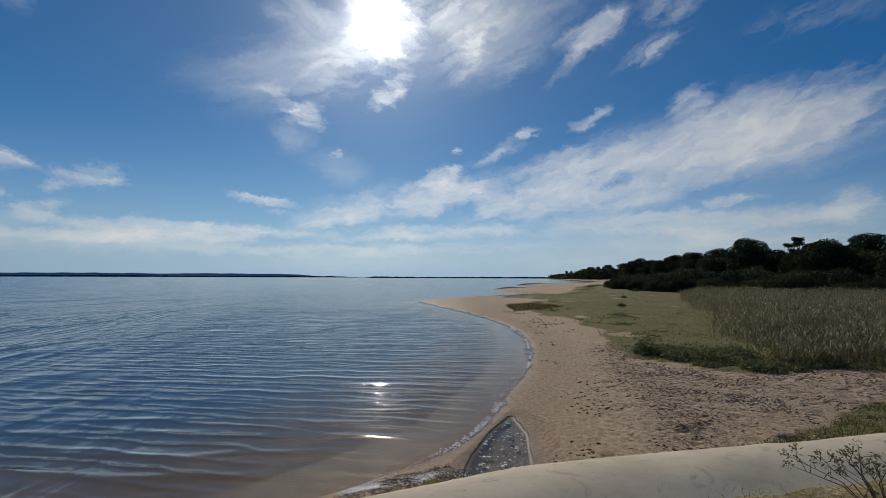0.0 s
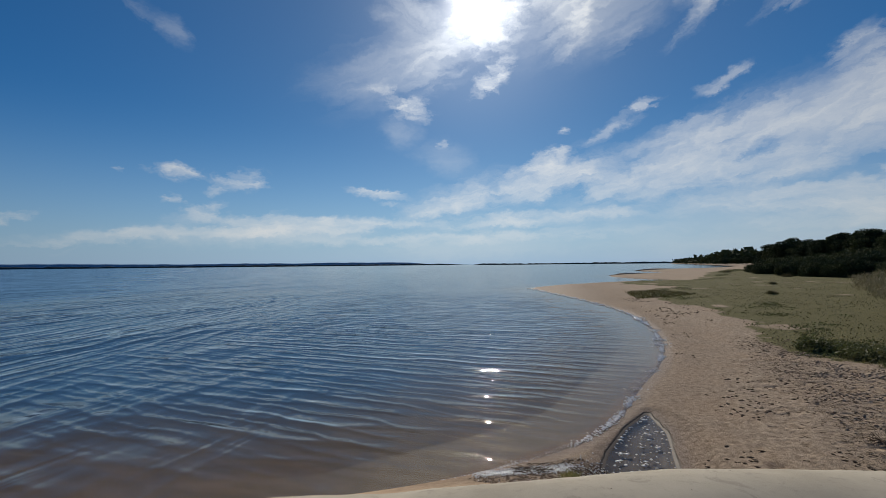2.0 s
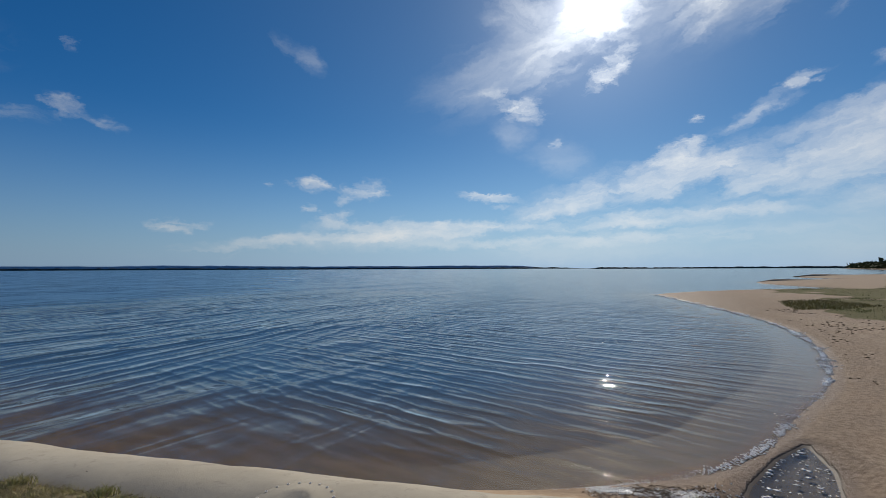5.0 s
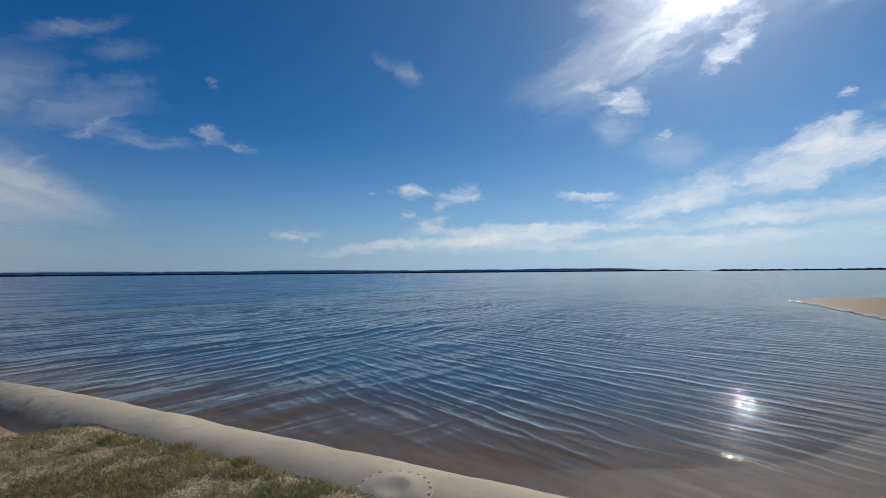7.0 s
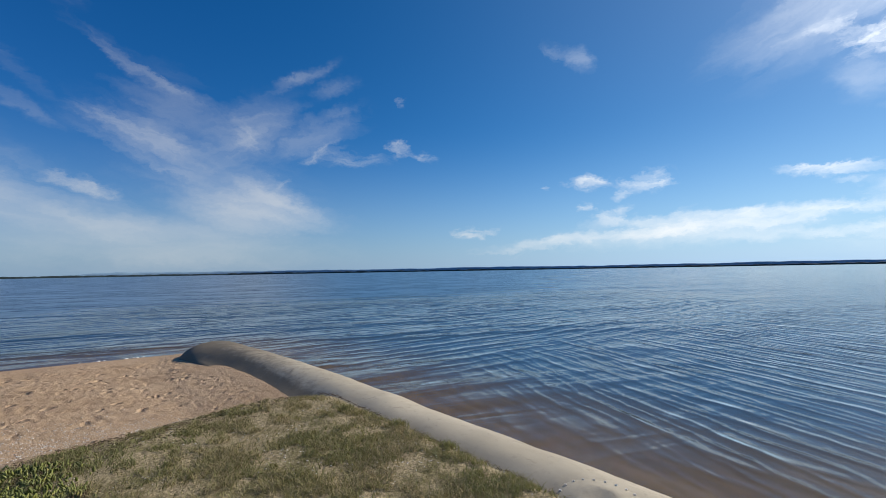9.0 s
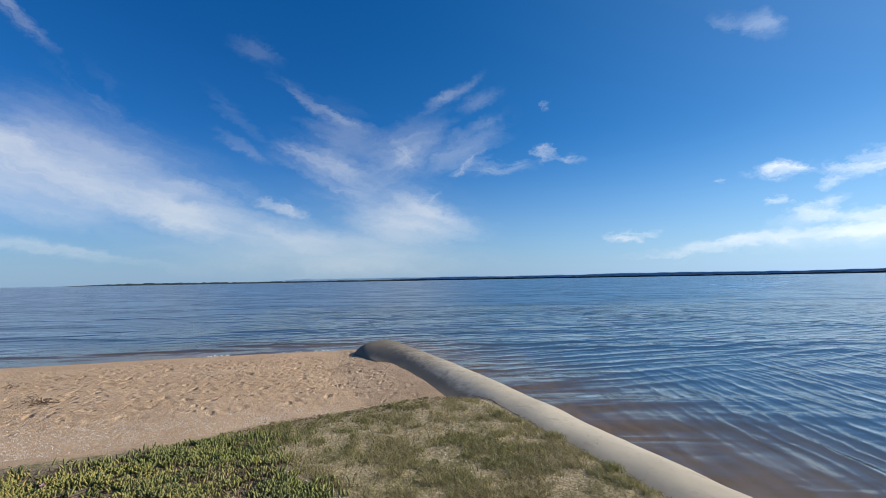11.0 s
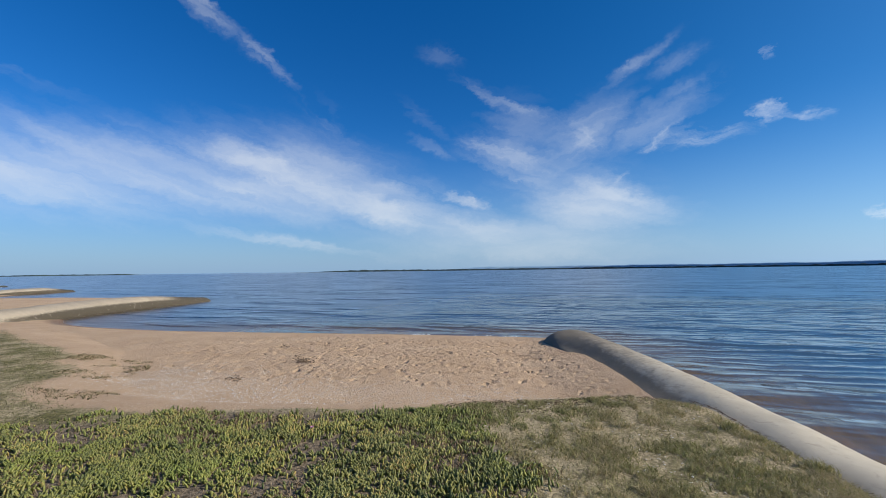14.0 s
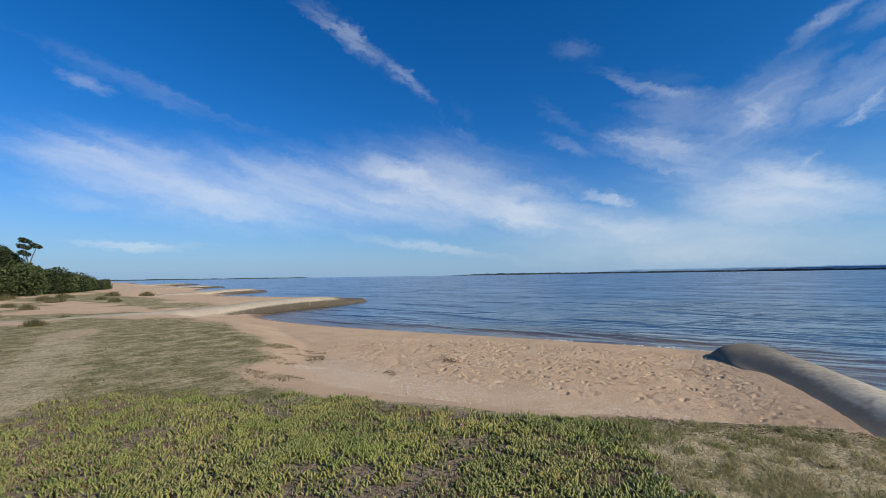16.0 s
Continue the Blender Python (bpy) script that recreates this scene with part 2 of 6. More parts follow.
density = 0.0
for kind, (size, stretch, angle, body, contrast, most, detail) in RUNS.items():
    c = cover[kind]
    f = sky_noise(bent.outputs[0], size, stretch, angle, detail, 0.56, 0.4)
    d = wmath("ADD", wmath("MULTIPLY", c, body), wmath("MULTIPLY", wmath("SUBTRACT", f.outputs["Fac"], 0.52), contrast))
    d = wmath("MULTIPLY", d, wmath("MULTIPLY", c, 1.6, clamp=True), clamp=True)
    d = wmath("MULTIPLY", d, most)
    density = wmath("SUBTRACT", wmath("ADD", density, d), wmath("MULTIPLY", density, d))
# thin cloud round the sun scatters its light forward
toward = WN.new("ShaderNodeVectorMath")
toward.operation = "DOT_PRODUCT"
WL.new(texco.outputs["Generated"], toward.inputs[0])
toward.inputs[1].default_value = SUN_DIR
facing = wmath("MAXIMUM", toward.outputs["Value"], 0.0)
glow = wmath("ADD", wmath("MULTIPLY", wmath("POWER", facing, 400.0), 1.8), wmath("MULTIPLY", wmath("POWER", facing, 60.0), 0.8))
wide = wmath("MULTIPLY", wmath("POWER", facing, 2.5), 0.55)
cloud_light = wmath("ADD", wmath("ADD", glow, wide), 0.66)
cloud_colour = WN.new("ShaderNodeVectorMath")
cloud_colour.operation = "SCALE"
cloud_colour.inputs[0].default_value = (0.93, 0.97, 1.0)
WL.new(cloud_light, cloud_colour.inputs["Scale"])
sky_scaled = WN.new("ShaderNodeVectorMath")
sky_scaled.operation = "MULTIPLY"
sky_scaled.inputs[1].default_value = (0.049, 0.066, 0.0915)  # the clear, deep blue of a clean cool day
WL.new(sky.outputs[0], sky_scaled.inputs[0])
glare = WN.new("ShaderNodeVectorMath")
glare.operation = "SCALE"
glare.inputs[0].default_value = (1.0, 0.98, 0.95)
WL.new(wmath("ADD", wmath("ADD", wmath("MULTIPLY", wmath("POWER", facing, 700.0), 1.6), wmath("MULTIPLY", wmath("POWER", facing, 5.0), 0.07)), wmath("MULTIPLY", wmath("POWER", facing, 60.0), 0.2)), glare.inputs["Scale"])
sky_sum = WN.new("ShaderNodeVectorMath")
rich = WN.new("ShaderNodeHueSaturation")
rich.inputs["Saturation"].default_value = 1.17
WL.new(sky_scaled.outputs[0], rich.inputs["Color"])
# pale haze lies along the horizon, brighter towards the sun
haze = WN.new("ShaderNodeVectorMath")
haze.operation = "SCALE"
haze.inputs[0].default_value = (0.29, 0.45, 0.65)
WL.new(wmath("ADD", wmath("MULTIPLY", wmath("POWER", facing, 2.0), 0.85), 0.73), haze.inputs["Scale"])
low = wmath("POWER", wmath("SUBTRACT", 1.0, wmath("DIVIDE", elevation, 20.0, clamp=True), clamp=True), 2.2)
hazy = WN.new("ShaderNodeMix")
hazy.data_type = "RGBA"
WL.new(wmath("MULTIPLY", low, 0.95), hazy.inputs["Factor"])
# thin high cloud greys the blue on the sun's side
warm = WN.new("ShaderNodeMix")
warm.data_type, warm.blend_type = "RGBA", "MULTIPLY"
WL.new(wmath("POWER", facing, 1.2), warm.inputs["Factor"])
WL.new(rich.outputs[0], warm.inputs["A"])
warm.inputs["B"].default_value = (1.10, 0.98, 0.80, 1)
WL.new(warm.outputs["Result"], hazy.inputs["A"])
WL.new(haze.outputs[0], hazy.inputs["B"])
WL.new(hazy.outputs["Result"], sky_sum.inputs[0])
WL.new(glare.outputs[0], sky_sum.inputs[1])
mix = WN.new("ShaderNodeMix")
mix.data_type = "RGBA"
WL.new(density, mix.inputs["Factor"])
WL.new(sky_sum.outputs[0], mix.inputs["A"])
WL.new(cloud_colour.outputs[0], mix.inputs["B"])
background = WN.new("ShaderNodeBackground")
WL.new(mix.outputs["Result"], background.inputs[0])
world_out = WN.new("ShaderNodeOutputWorld")
WL.new(background.outputs[0], world_out.inputs[0])

# ---- materials ----
class Nodes:
    """A node material and short ways to fill it."""

    def __init__(self, name):
        self.mat = bpy.data.materials.new(name)
        self.mat.use_nodes = True
        self.tree = self.mat.node_tree
        self.bsdf = self.tree.nodes["Principled BSDF"]
        self.out = self.tree.nodes["Material Output"]

    def add(self, kind):
        return self.tree.nodes.new(kind)

    def link(self, a, b):
        self.tree.links.new(a, b)

    def put(self, socket, value):
        if isinstance(value, (int, float)):
            socket.default_value = value
        elif isinstance(value, tuple):
            socket.default_value = (*value, 1.0) if len(value) == 3 and socket.type == "RGBA" else value
        else:
            self.link(value, socket)

    def place(self, scale=(1, 1, 1), rotation=0.0):
        g = self.add("ShaderNodeNewGeometry")
        m = self.add("ShaderNodeMapping")
        m.inputs["Scale"].default_value = scale
        m.inputs["Rotation"].default_value[2] = radians(rotation)
        self.link(g.outputs["Position"], m.inputs[0])
        return m.outputs[0]

    def noise(self, scale, detail=5.0, rough=0.6, where=None, distortion=0.0):
        n = self.add("ShaderNodeTexNoise")
        n.inputs["Scale"].default_value, n.inputs["Detail"].default_value = scale, detail
        n.inputs["Roughness"].default_value, n.inputs["Distortion"].default_value = rough, distortion
        self.link(where if where is not None else self.place(), n.inputs["Vector"])
        return n.outputs["Fac"]

    def ramp(self, value, low, high, a=0.0, b=1.0):
        n = self.add("ShaderNodeMapRange")
        n.interpolation_type = "SMOOTHSTEP"
        for k, v in enumerate((value, low, high, a, b)):
            self.put(n.inputs[k], v)
        return n.outputs[0]

    def mix(self, factor, a, b, how="MIX"):
        n = self.add("ShaderNodeMix")
        n.data_type, n.blend_type = "RGBA", how
        self.put(n.inputs["Factor"], factor)
        self.put(n.inputs["A"], a)
        self.put(n.inputs["B"], b)
        return n.outputs["Result"]

    def math(self, op, a, b=0.0, clamp=False):
        n = self.add("ShaderNodeMath")
        n.operation, n.use_clamp = op, clamp
        self.put(n.inputs[0], a)
        self.put(n.inputs[1], b)
        return n.outputs[0]

    def attribute(self, name):
        n = self.add("ShaderNodeAttribute")
        n.attribute_name = name
        return n.outputs["Fac"]

    def bump(self, height, strength=0.5, distance=0.02, normal=None):
        n = self.add("ShaderNodeBump")
        n.inputs["Strength"].default_value, n.inputs["Distance"].default_value = strength, distance
        self.link(height, n.inputs["Height"])
        if normal is not None:
            self.link(normal, n.inputs["Normal"])
        return n.outputs[0]

    def finish(self, colour, rough=0.9, bump=None, specular=0.3):
        self.put(self.bsdf.inputs["Base Color"], colour)
        self.put(self.bsdf.inputs["Roughness"], rough)
        self.bsdf.inputs["Specular IOR Level"].default_value = specular
        if bump is not None:
            self.link(bump, self.bsdf.inputs["Normal"])
        return self.mat


def leaf_material(name, a, b, c, rough=0.6, gloss=0.3, through=0.35):
    """Foliage of three colours that vary leaf by leaf and patch by patch; light shines through a little."""
    n = Nodes(name)
    g = n.add("ShaderNodeNewGeometry")
    island = g.outputs["Random Per Island"]
    patch = n.noise(0.9, 3.0)
    colour = n.mix(n.ramp(island, 0.15, 0.85), a, b)
    colour = n.mix(n.ramp(n.math("ADD", patch, n.math("MULTIPLY", island, 0.25)), 0.55, 0.85), colour, c)
    n.finish(colour, rough, None, gloss)
    if through > 0:
        t = n.add("ShaderNodeBsdfTranslucent")
        n.link(colour, t.inputs[0])
        m = n.add("ShaderNodeMixShader")
        m.inputs[0].default_value = through
        n.link(n.bsdf.outputs[0], m.inputs[1])
        n.link(t.outputs[0], m.inputs[2])
        n.link(m.outputs[0], n.out.inputs[0])
    return n.mat


def ground_material():
    n = Nodes("shore_ground")
    fine, mid, large = n.noise(180.0, 3.0), n.noise(14.0, 5.0), n.noise(1.1, 4.0)
    sand = n.mix(n.ramp(large, 0.3, 0.7), (0.435, 0.292, 0.174), (0.525, 0.366, 0.230))
    sand = n.mix(n.ramp(mid, 0.35, 0.75), sand, (0.485, 0.345, 0.214))
    sand = n.mix(n.ramp(fine, 0.62, 0.85), sand, (0.56, 0.46, 0.36))
    sand = n.mix(n.ramp(fine, 0.40, 0.25), sand, (0.20, 0.13, 0.085))
    speck = n.noise(70.0, 4.0, 0.7)
    sand = n.mix(n.math("MULTIPLY", n.ramp(speck, 0.56, 0.72), 0.55), sand, (0.20, 0.135, 0.085))
    sand = n.mix(n.math("MULTIPLY", n.ramp(speck, 0.42, 0.30), 0.5), sand, (0.60, 0.49, 0.38))
    # shell grit lies in drifts on the upper beach
    v = n.add("ShaderNodeTexVoronoi")
    v.inputs["Scale"].default_value = 34.0
    n.link(n.place(), v.inputs["Vector"])
    vs = n.add("ShaderNodeSeparateColor")
    n.link(v.outputs["Color"], vs.inputs[0])
    shell = n.math("MULTIPLY", n.ramp(v.outputs["Distance"], 0.34, 0.22), n.ramp(vs.outputs[0], 0.68, 0.85))
    shell = n.math("MULTIPLY", n.math("MULTIPLY", shell, n.attribute("shell")), 0.6)
    sand = n.mix(shell, sand, (0.80, 0.74, 0.66))
    # northern sand greyer and darker: its backlit shading is put into the colour
    sand = n.mix(n.math("MULTIPLY", n.attribute("lee"), n.ramp(large, 0.2, 0.6, 0.55, 0.95)), sand, n.mix(n.ramp(mid, 0.35, 0.65), (0.27, 0.203, 0.138), (0.47, 0.36, 0.252)))
    # dark wrack and twigs
    wrack = n.noise(30.0, 6.0, 0.75, n.place((1, 1, 1)), 1.5)
    wrack = n.math("MULTIPLY", n.ramp(wrack, 0.48, 0.62), n.attribute("wrack"))
    sand = n.mix(wrack, sand, (0.085, 0.060, 0.042))
    # damp margin; the same mask paints the backlit shade of the spit
    wet = n.attribute("wet")
    sand = n.mix(n.math("MULTIPLY", wet, 0.85), sand, n.mix(0.5, (0.16, 0.10, 0.065), (0.20, 0.13, 0.085)))
    # turf: thatch, soil and green
    thatch = n.mix(n.ramp(n.noise(34.0, 7.0, 0.75), 0.36, 0.64), (0.21, 0.165, 0.088), (0.60, 0.48, 0.295))
    green = n.mix(n.ramp(n.noise(26.0, 6.0, 0.7), 0.36, 0.64), (0.060, 0.056, 0.018), (0.205, 0.180, 0.064))
    lush = n.math("ADD", n.math("ADD", n.math("MULTIPLY", n.noise(2.0, 5.0, 0.65), 0.6), n.math("MULTIPLY", n.noise(9.0, 5.0, 0.7), 0.4)), n.math("MULTIPLY", n.attribute("lush"), 0.20))
    turf = n.mix(n.ramp(lush, 0.44, 0.68), thatch, green)
    soil = n.mix(n.ramp(n.noise(30.0, 6.0, 0.7), 0.35, 0.65), (0.085, 0.062, 0.038), (0.30, 0.23, 0.15))
    turf = n.mix(n.attribute("soil"), turf, soil)
    colour = n.mix(n.ramp(n.math("ADD", n.attribute("turf"), n.math("MULTIPLY", n.math("SUBTRACT", mid, 0.5), 0.7)), 0.35, 0.62), sand, turf)
    # bed of the lake: sand near shore; farther out, water-scattered blue painted on
    ripple = n.noise(1.6, 4.0, 0.6, n.place((1.0, 3.2, 1.0), -25.0))
    bed = n.mix(n.ramp(ripple, 0.35, 0.7), (0.084, 0.064, 0.047), (0.118, 0.091, 0.067))
    water_blue = n.mix(n.ramp(n.noise(0.25, 4.0), 0.4, 0.6), (0.023, 0.069, 0.155), (0.031, 0.079, 0.168))
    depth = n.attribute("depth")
    bed = n.mix(n.ramp(depth, 0.10, 0.42), bed, water_blue)
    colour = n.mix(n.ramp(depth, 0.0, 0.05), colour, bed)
    rough = n.ramp(wet, 0.2, 1.0, 0.95, 0.62)
    grain = n.math("ADD", n.math("MULTIPLY", fine, 0.25), n.math("MULTIPLY", mid, 1.0))
    grain = n.math("ADD", grain, n.math("MULTIPLY", n.noise(45.0, 4.0), 0.5))
    # trodden sand: pits with crisp rims, crossing one another
    for scale, seed, deep in ((3.3, 0.0, 2.3), (4.7, 17.0, 1.6)):
        pit = n.add("ShaderNodeTexVoronoi")
        pit.inputs["Scale"].default_value = scale
        shift = n.place((1.0, 1.35, 0.3), seed * 2)
        n.link(shift, pit.inputs["Vector"])
        tone = n.add("ShaderNodeSeparateColor")
        n.link(pit.outputs["Color"], tone.inputs[0])
        size = n.math("ADD", n.math("MULTIPLY", tone.outputs[1], 0.16), 0.22)
        q = n.math("DIVIDE", n.math("ADD", pit.outputs["Distance"], n.math("MULTIPLY", n.math("SUBTRACT", mid, 0.5), 0.05)), size)
        hollow = n.math("MULTIPLY", n.math("MULTIPLY", n.ramp(q, 0.05, 1.05, -1.0, 0.0), n.ramp(tone.outputs[0], 0.3, 0.45)), n.attribute("trod"))
        grain = n.math("ADD", grain, n.math("MULTIPLY", hollow, deep))
    grain = n.math("MULTIPLY", grain, n.ramp(depth, 0.0, 0.05, 1.0, 0.08))
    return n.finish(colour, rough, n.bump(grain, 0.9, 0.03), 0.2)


def tube_material(name, grime_dark, low, high):
    n = Nodes(name)
    large, mid, fine = n.noise(1.3, 5.0, 0.65), n.noise(9.0, 6.0, 0.7), n.noise(220.0, 2.0)
    colour = n.mix(n.ramp(large, 0.3, 0.7), low, high)
    colour = n.mix(n.ramp(mid, 0.55, 0.8), colour, (0.31, 0.275, 0.215))
    # grime and algae towards water and outer end; main tube darker down one flank
    damp = n.math("ADD", n.attribute("grime_dark"), n.math("MULTIPLY", n.math("SUBTRACT", mid, 0.5), 0.5))
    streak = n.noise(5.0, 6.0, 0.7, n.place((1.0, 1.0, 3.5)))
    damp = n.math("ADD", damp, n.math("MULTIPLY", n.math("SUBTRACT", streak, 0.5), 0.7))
    colour = n.mix(n.ramp(damp, 0.28, 0.80), colour, grime_dark)
    scuff = n.math("MULTIPLY", n.ramp(n.noise(3.2, 6.0, 0.7, None, 1.0), 0.57, 0.66), 0.45)
    colour = n.mix(scuff, colour, (0.24, 0.21, 0.165))
    v = n.add("ShaderNodeTexVoronoi")
    v.inputs["Scale"].default_value = 6.0
    n.link(n.place(), v.inputs["Vector"])
    colour = n.mix(n.ramp(v.outputs["Distance"], 0.055, 0.03), colour, (0.10, 0.08, 0.06))
    weave = n.math("ADD", n.math("MULTIPLY", fine, 0.3), mid)
    return n.finish(colour, 0.88, n.bump(weave, 0.35, 0.02), 0.2)


def water_material():
    n = Nodes("lake_water")

    def train(wave, heading, bend, seed, group):
        """A train of small waves, in metres of height over 0 to 1: long bent crests that come in groups."""
        w = n.add("ShaderNodeTexWave")
        w.wave_type, w.bands_direction, w.wave_profile = "BANDS", "X", "SIN"
        w.inputs["Scale"].default_value = math.pi / (10 * wave)
        w.inputs["Distortion"].default_value, w.inputs["Detail"].default_value = bend, 3.0
        w.inputs["Detail Scale"].default_value, w.inputs["Phase Offset"].default_value = 0.75, seed
        n.link(n.place((1, 1, 1), -heading), w.inputs["Vector"])
        crest = n.math("POWER", w.outputs["Fac"], 3.4)
        patch = n.ramp(n.noise(group, 3.0, 0.5, n.place((1, 1, 1), seed * 20)), 0.36, 0.66, 0.3, 1.0)
        return n.math("MULTIPLY", crest, patch)

    g = n.add("ShaderNodeNewGeometry")
    xyz = n.add("ShaderNodeSeparateXYZ")
    n.link(g.outputs["Position"], xyz.inputs[0])
    # one train runs in from the open lake and fades in the bay, the other rolls on to the northern beach
    west = n.ramp(n.math("ADD", xyz.outputs[0], n.math("MULTIPLY", xyz.outputs[1], 0.35)), -4.5, -10.0)
    shoreward = n.math("ADD", n.math("MULTIPLY", train(0.34, 84.0, 4.5, 1.0, 0.45), 0.0054), n.math("MULTIPLY", train(0.55, 93.0, 4.5, 2.3, 0.35), 0.0078))
    cross = n.math("ADD", n.math("MULTIPLY", train(0.52, 12.0, 4.0, 3.1, 0.35), 0.0070), n.math("MULTIPLY", train(0.95, 20.0, 4.0, 4.4, 0.25), 0.0130))
    reach = n.math("ADD", n.math("ADD", n.math("ABSOLUTE", xyz.outputs[0]), n.math("ABSOLUTE", xyz.outputs[1])), 10.0)
    windy = n.ramp(n.math("DIVIDE", n.math("ADD", xyz.outputs[0], n.math("MULTIPLY", xyz.outputs[1], 0.5)), reach), 0.25, -0.60)
    far = n.attribute("open")
    lee = n.ramp(n.math("ADD", xyz.outputs[0], n.math("MULTIPLY", xyz.outputs[1], 0.15)), -2.0, 3.0, 1.0, 0.8)
    h = n.math("ADD", n.math("MULTIPLY", n.math("MULTIPLY", shoreward, lee), n.math("SUBTRACT", 1.0, n.math("MULTIPLY", west, 0.75))), n.math("MULTIPLY", cross, west))
    h = n.math("MULTIPLY", n.math("MULTIPLY", h, n.attribute("deep")), n.math("SUBTRACT", 2.7, n.math("MULTIPLY", far, 1.9)))
    calm = n.ramp(n.noise(0.05, 4.0, 0.6, n.place((0.5, 1.5, 1), 15.0)), 0.35, 0.65, 0.35, 1.0)
    h = n.math("ADD", h, n.math("MULTIPLY", n.math("MULTIPLY", n.noise(8.0, 4.0, 0.6, n.place((0.7, 1.4, 1), 10.0)), calm), 0.0036))
    h = n.math("ADD", h, n.math("MULTIPLY", n.noise(26.0, 3.0, 0.6, n.place((0.6, 1.5, 1), 8.0)), 0.0007))
    h = n.math("ADD", h, n.math("MULTIPLY", n.noise(1.7, 3.0, 0.5, n.place((1.5, 0.5, 1), -14.0)), n.math("MULTIPLY", windy, 0.012)))
    # dark cat's paws far out on the lake
    paw = n.ramp(n.noise(0.16, 3.0, 0.55, n.place((1.5, 0.55, 1), -8.0)), 0.44, 0.62)
    gust = n.math("MULTIPLY", n.noise(0.55, 3.0, 0.5, n.place((1.7, 0.35, 1), -8.0), 0.4), n.math("MULTIPLY", n.math("ADD", n.math("MULTIPLY", paw, 0.26), 0.03), windy))
    h = n.math("ADD", h, gust)
    normal = n.bump(h, 1.0, 1.0)
    ruffled = n.math("ADD", n.math("ADD", n.math("MULTIPLY", calm, 0.05), 0.08), n.math("MULTIPLY", windy, 0.15))
    rough = n.math("ADD", n.math("MULTIPLY", far, ruffled), n.math("ADD", n.math("MULTIPLY", windy, 0.03), 0.02))
    gloss = n.add("ShaderNodeBsdfGlossy")
    gloss.distribution = "BECKMANN"
    n.link(rough, gloss.inputs["Roughness"])
    n.link(normal, gloss.inputs["Normal"])
    clear = n.add("ShaderNodeBsdfRefraction")
    clear.inputs["Color"].default_value = (0.84, 0.83, 0.78, 1)
    clear.inputs["Roughness"].default_value = 0.0
    clear.inputs["IOR"].default_value = 1.33
    n.link(normal, clear.inputs["Normal"])
    f = n.add("ShaderNodeFresnel")
    f.inputs[0].default_value = 1.33
    n.link(normal, f.inputs["Normal"])
    m = n.add("ShaderNodeMixShader")
    n.link(f.outputs[0], m.inputs[0])
    n.link(clear.outputs[0], m.inputs[1])
    n.link(gloss.outputs[0], m.inputs[2])
    n.link(m.outputs[0], n.out.inputs[0])
    return n.mat


def bark_material():
    n = Nodes("grey_bark")
    k = n.noise(6.0, 6.0, 0.7, n.place((1, 1, 0.25)))
    return n.finish(n.mix(n.ramp(k, 0.35, 0.7), (0.055, 0.042, 0.032), (0.17, 0.14, 0.11)), 0.92, n.bump(k, 0.7, 0.03))


def twig_material():
    n = Nodes("dry_twig")
    k = n.noise(40.0, 4.0)
    return n.finish(n.mix(n.ramp(k, 0.35, 0.7), (0.075, 0.050, 0.032), (0.20, 0.14, 0.09)), 0.9)


def foam_material():
    n = Nodes("lake_foam")
    k = n.noise(60.0, 4.0)
    return n.finish(n.mix(n.ramp(k, 0.4, 0.6), (0.70, 0.68, 0.64), (0.86, 0.85, 0.82)), 0.15, n.bump(k, 0.5, 0.01), 0.5)


def plain_material(name, a, b, scale, rough=0.9):
    n = Nodes(name)
    return n.finish(n.mix(n.ramp(n.noise(scale, 5.0, 0.65), 0.35, 0.65), a, b), rough)


TUBE_WET = tube_material("wet_geotextile", (0.070, 0.058, 0.040), (0.27, 0.225, 0.165), (0.35, 0.295, 0.218))
GROUND, TUBE, WATER, BARK, TWIG, FOAM = ground_material(), tube_material("weathered_geotextile", (0.180, 0.152, 0.112), (0.39, 0.342, 0.258), (0.465, 0.412, 0.318)), water_material(), bark_material(), twig_material(), foam_material()
SHELL = plain_material("bleached_shell", (0.55, 0.50, 0.43), (0.80, 0.76, 0.70), 60.0, 0.6)
NORTH_GRASS = leaf_material("green_shore_turf", (0.072, 0.066, 0.024), (0.165, 0.138, 0.054), (0.080, 0.085, 0.028))
SOUTH_GRASS = leaf_material("olive_trail_turf", (0.150, 0.138, 0.058), (0.30, 0.255, 0.118), (0.175, 0.170, 0.066))
GRASS = leaf_material("short_turf_grass", (0.215, 0.200, 0.075), (0.45, 0.385, 0.18), (0.26, 0.262, 0.092))
DRY_GRASS = leaf_material("dry_turf_grass", (0.31, 0.255, 0.125), (0.57, 0.46, 0.275), (0.30, 0.265, 0.115))
MAT_LEAF = leaf_material("fleshy_ground_cover", (0.120, 0.136, 0.038), (0.325, 0.308, 0.094), (0.215, 0.242, 0.053), 0.45, 0.4, 0.25)
MAT_GOLD = leaf_material("yellowing_ground_cover", (0.30, 0.30, 0.075), (0.42, 0.31, 0.10), (0.30, 0.33, 0.08), 0.45, 0.4, 0.25)
MAT_DEAD = leaf_material("withered_ground_cover", (0.16, 0.113, 0.068), (0.36, 0.275, 0.175), (0.22, 0.163, 0.092), 0.85, 0.1, 0.1)
REED = leaf_material("straw_reeds", (0.105, 0.095, 0.046), (0.28, 0.235, 0.13), (0.15, 0.142, 0.068))
REED_TOP = leaf_material("pale_reed_heads", (0.26, 0.225, 0.14), (0.50, 0.44, 0.32), (0.33, 0.29, 0.18))
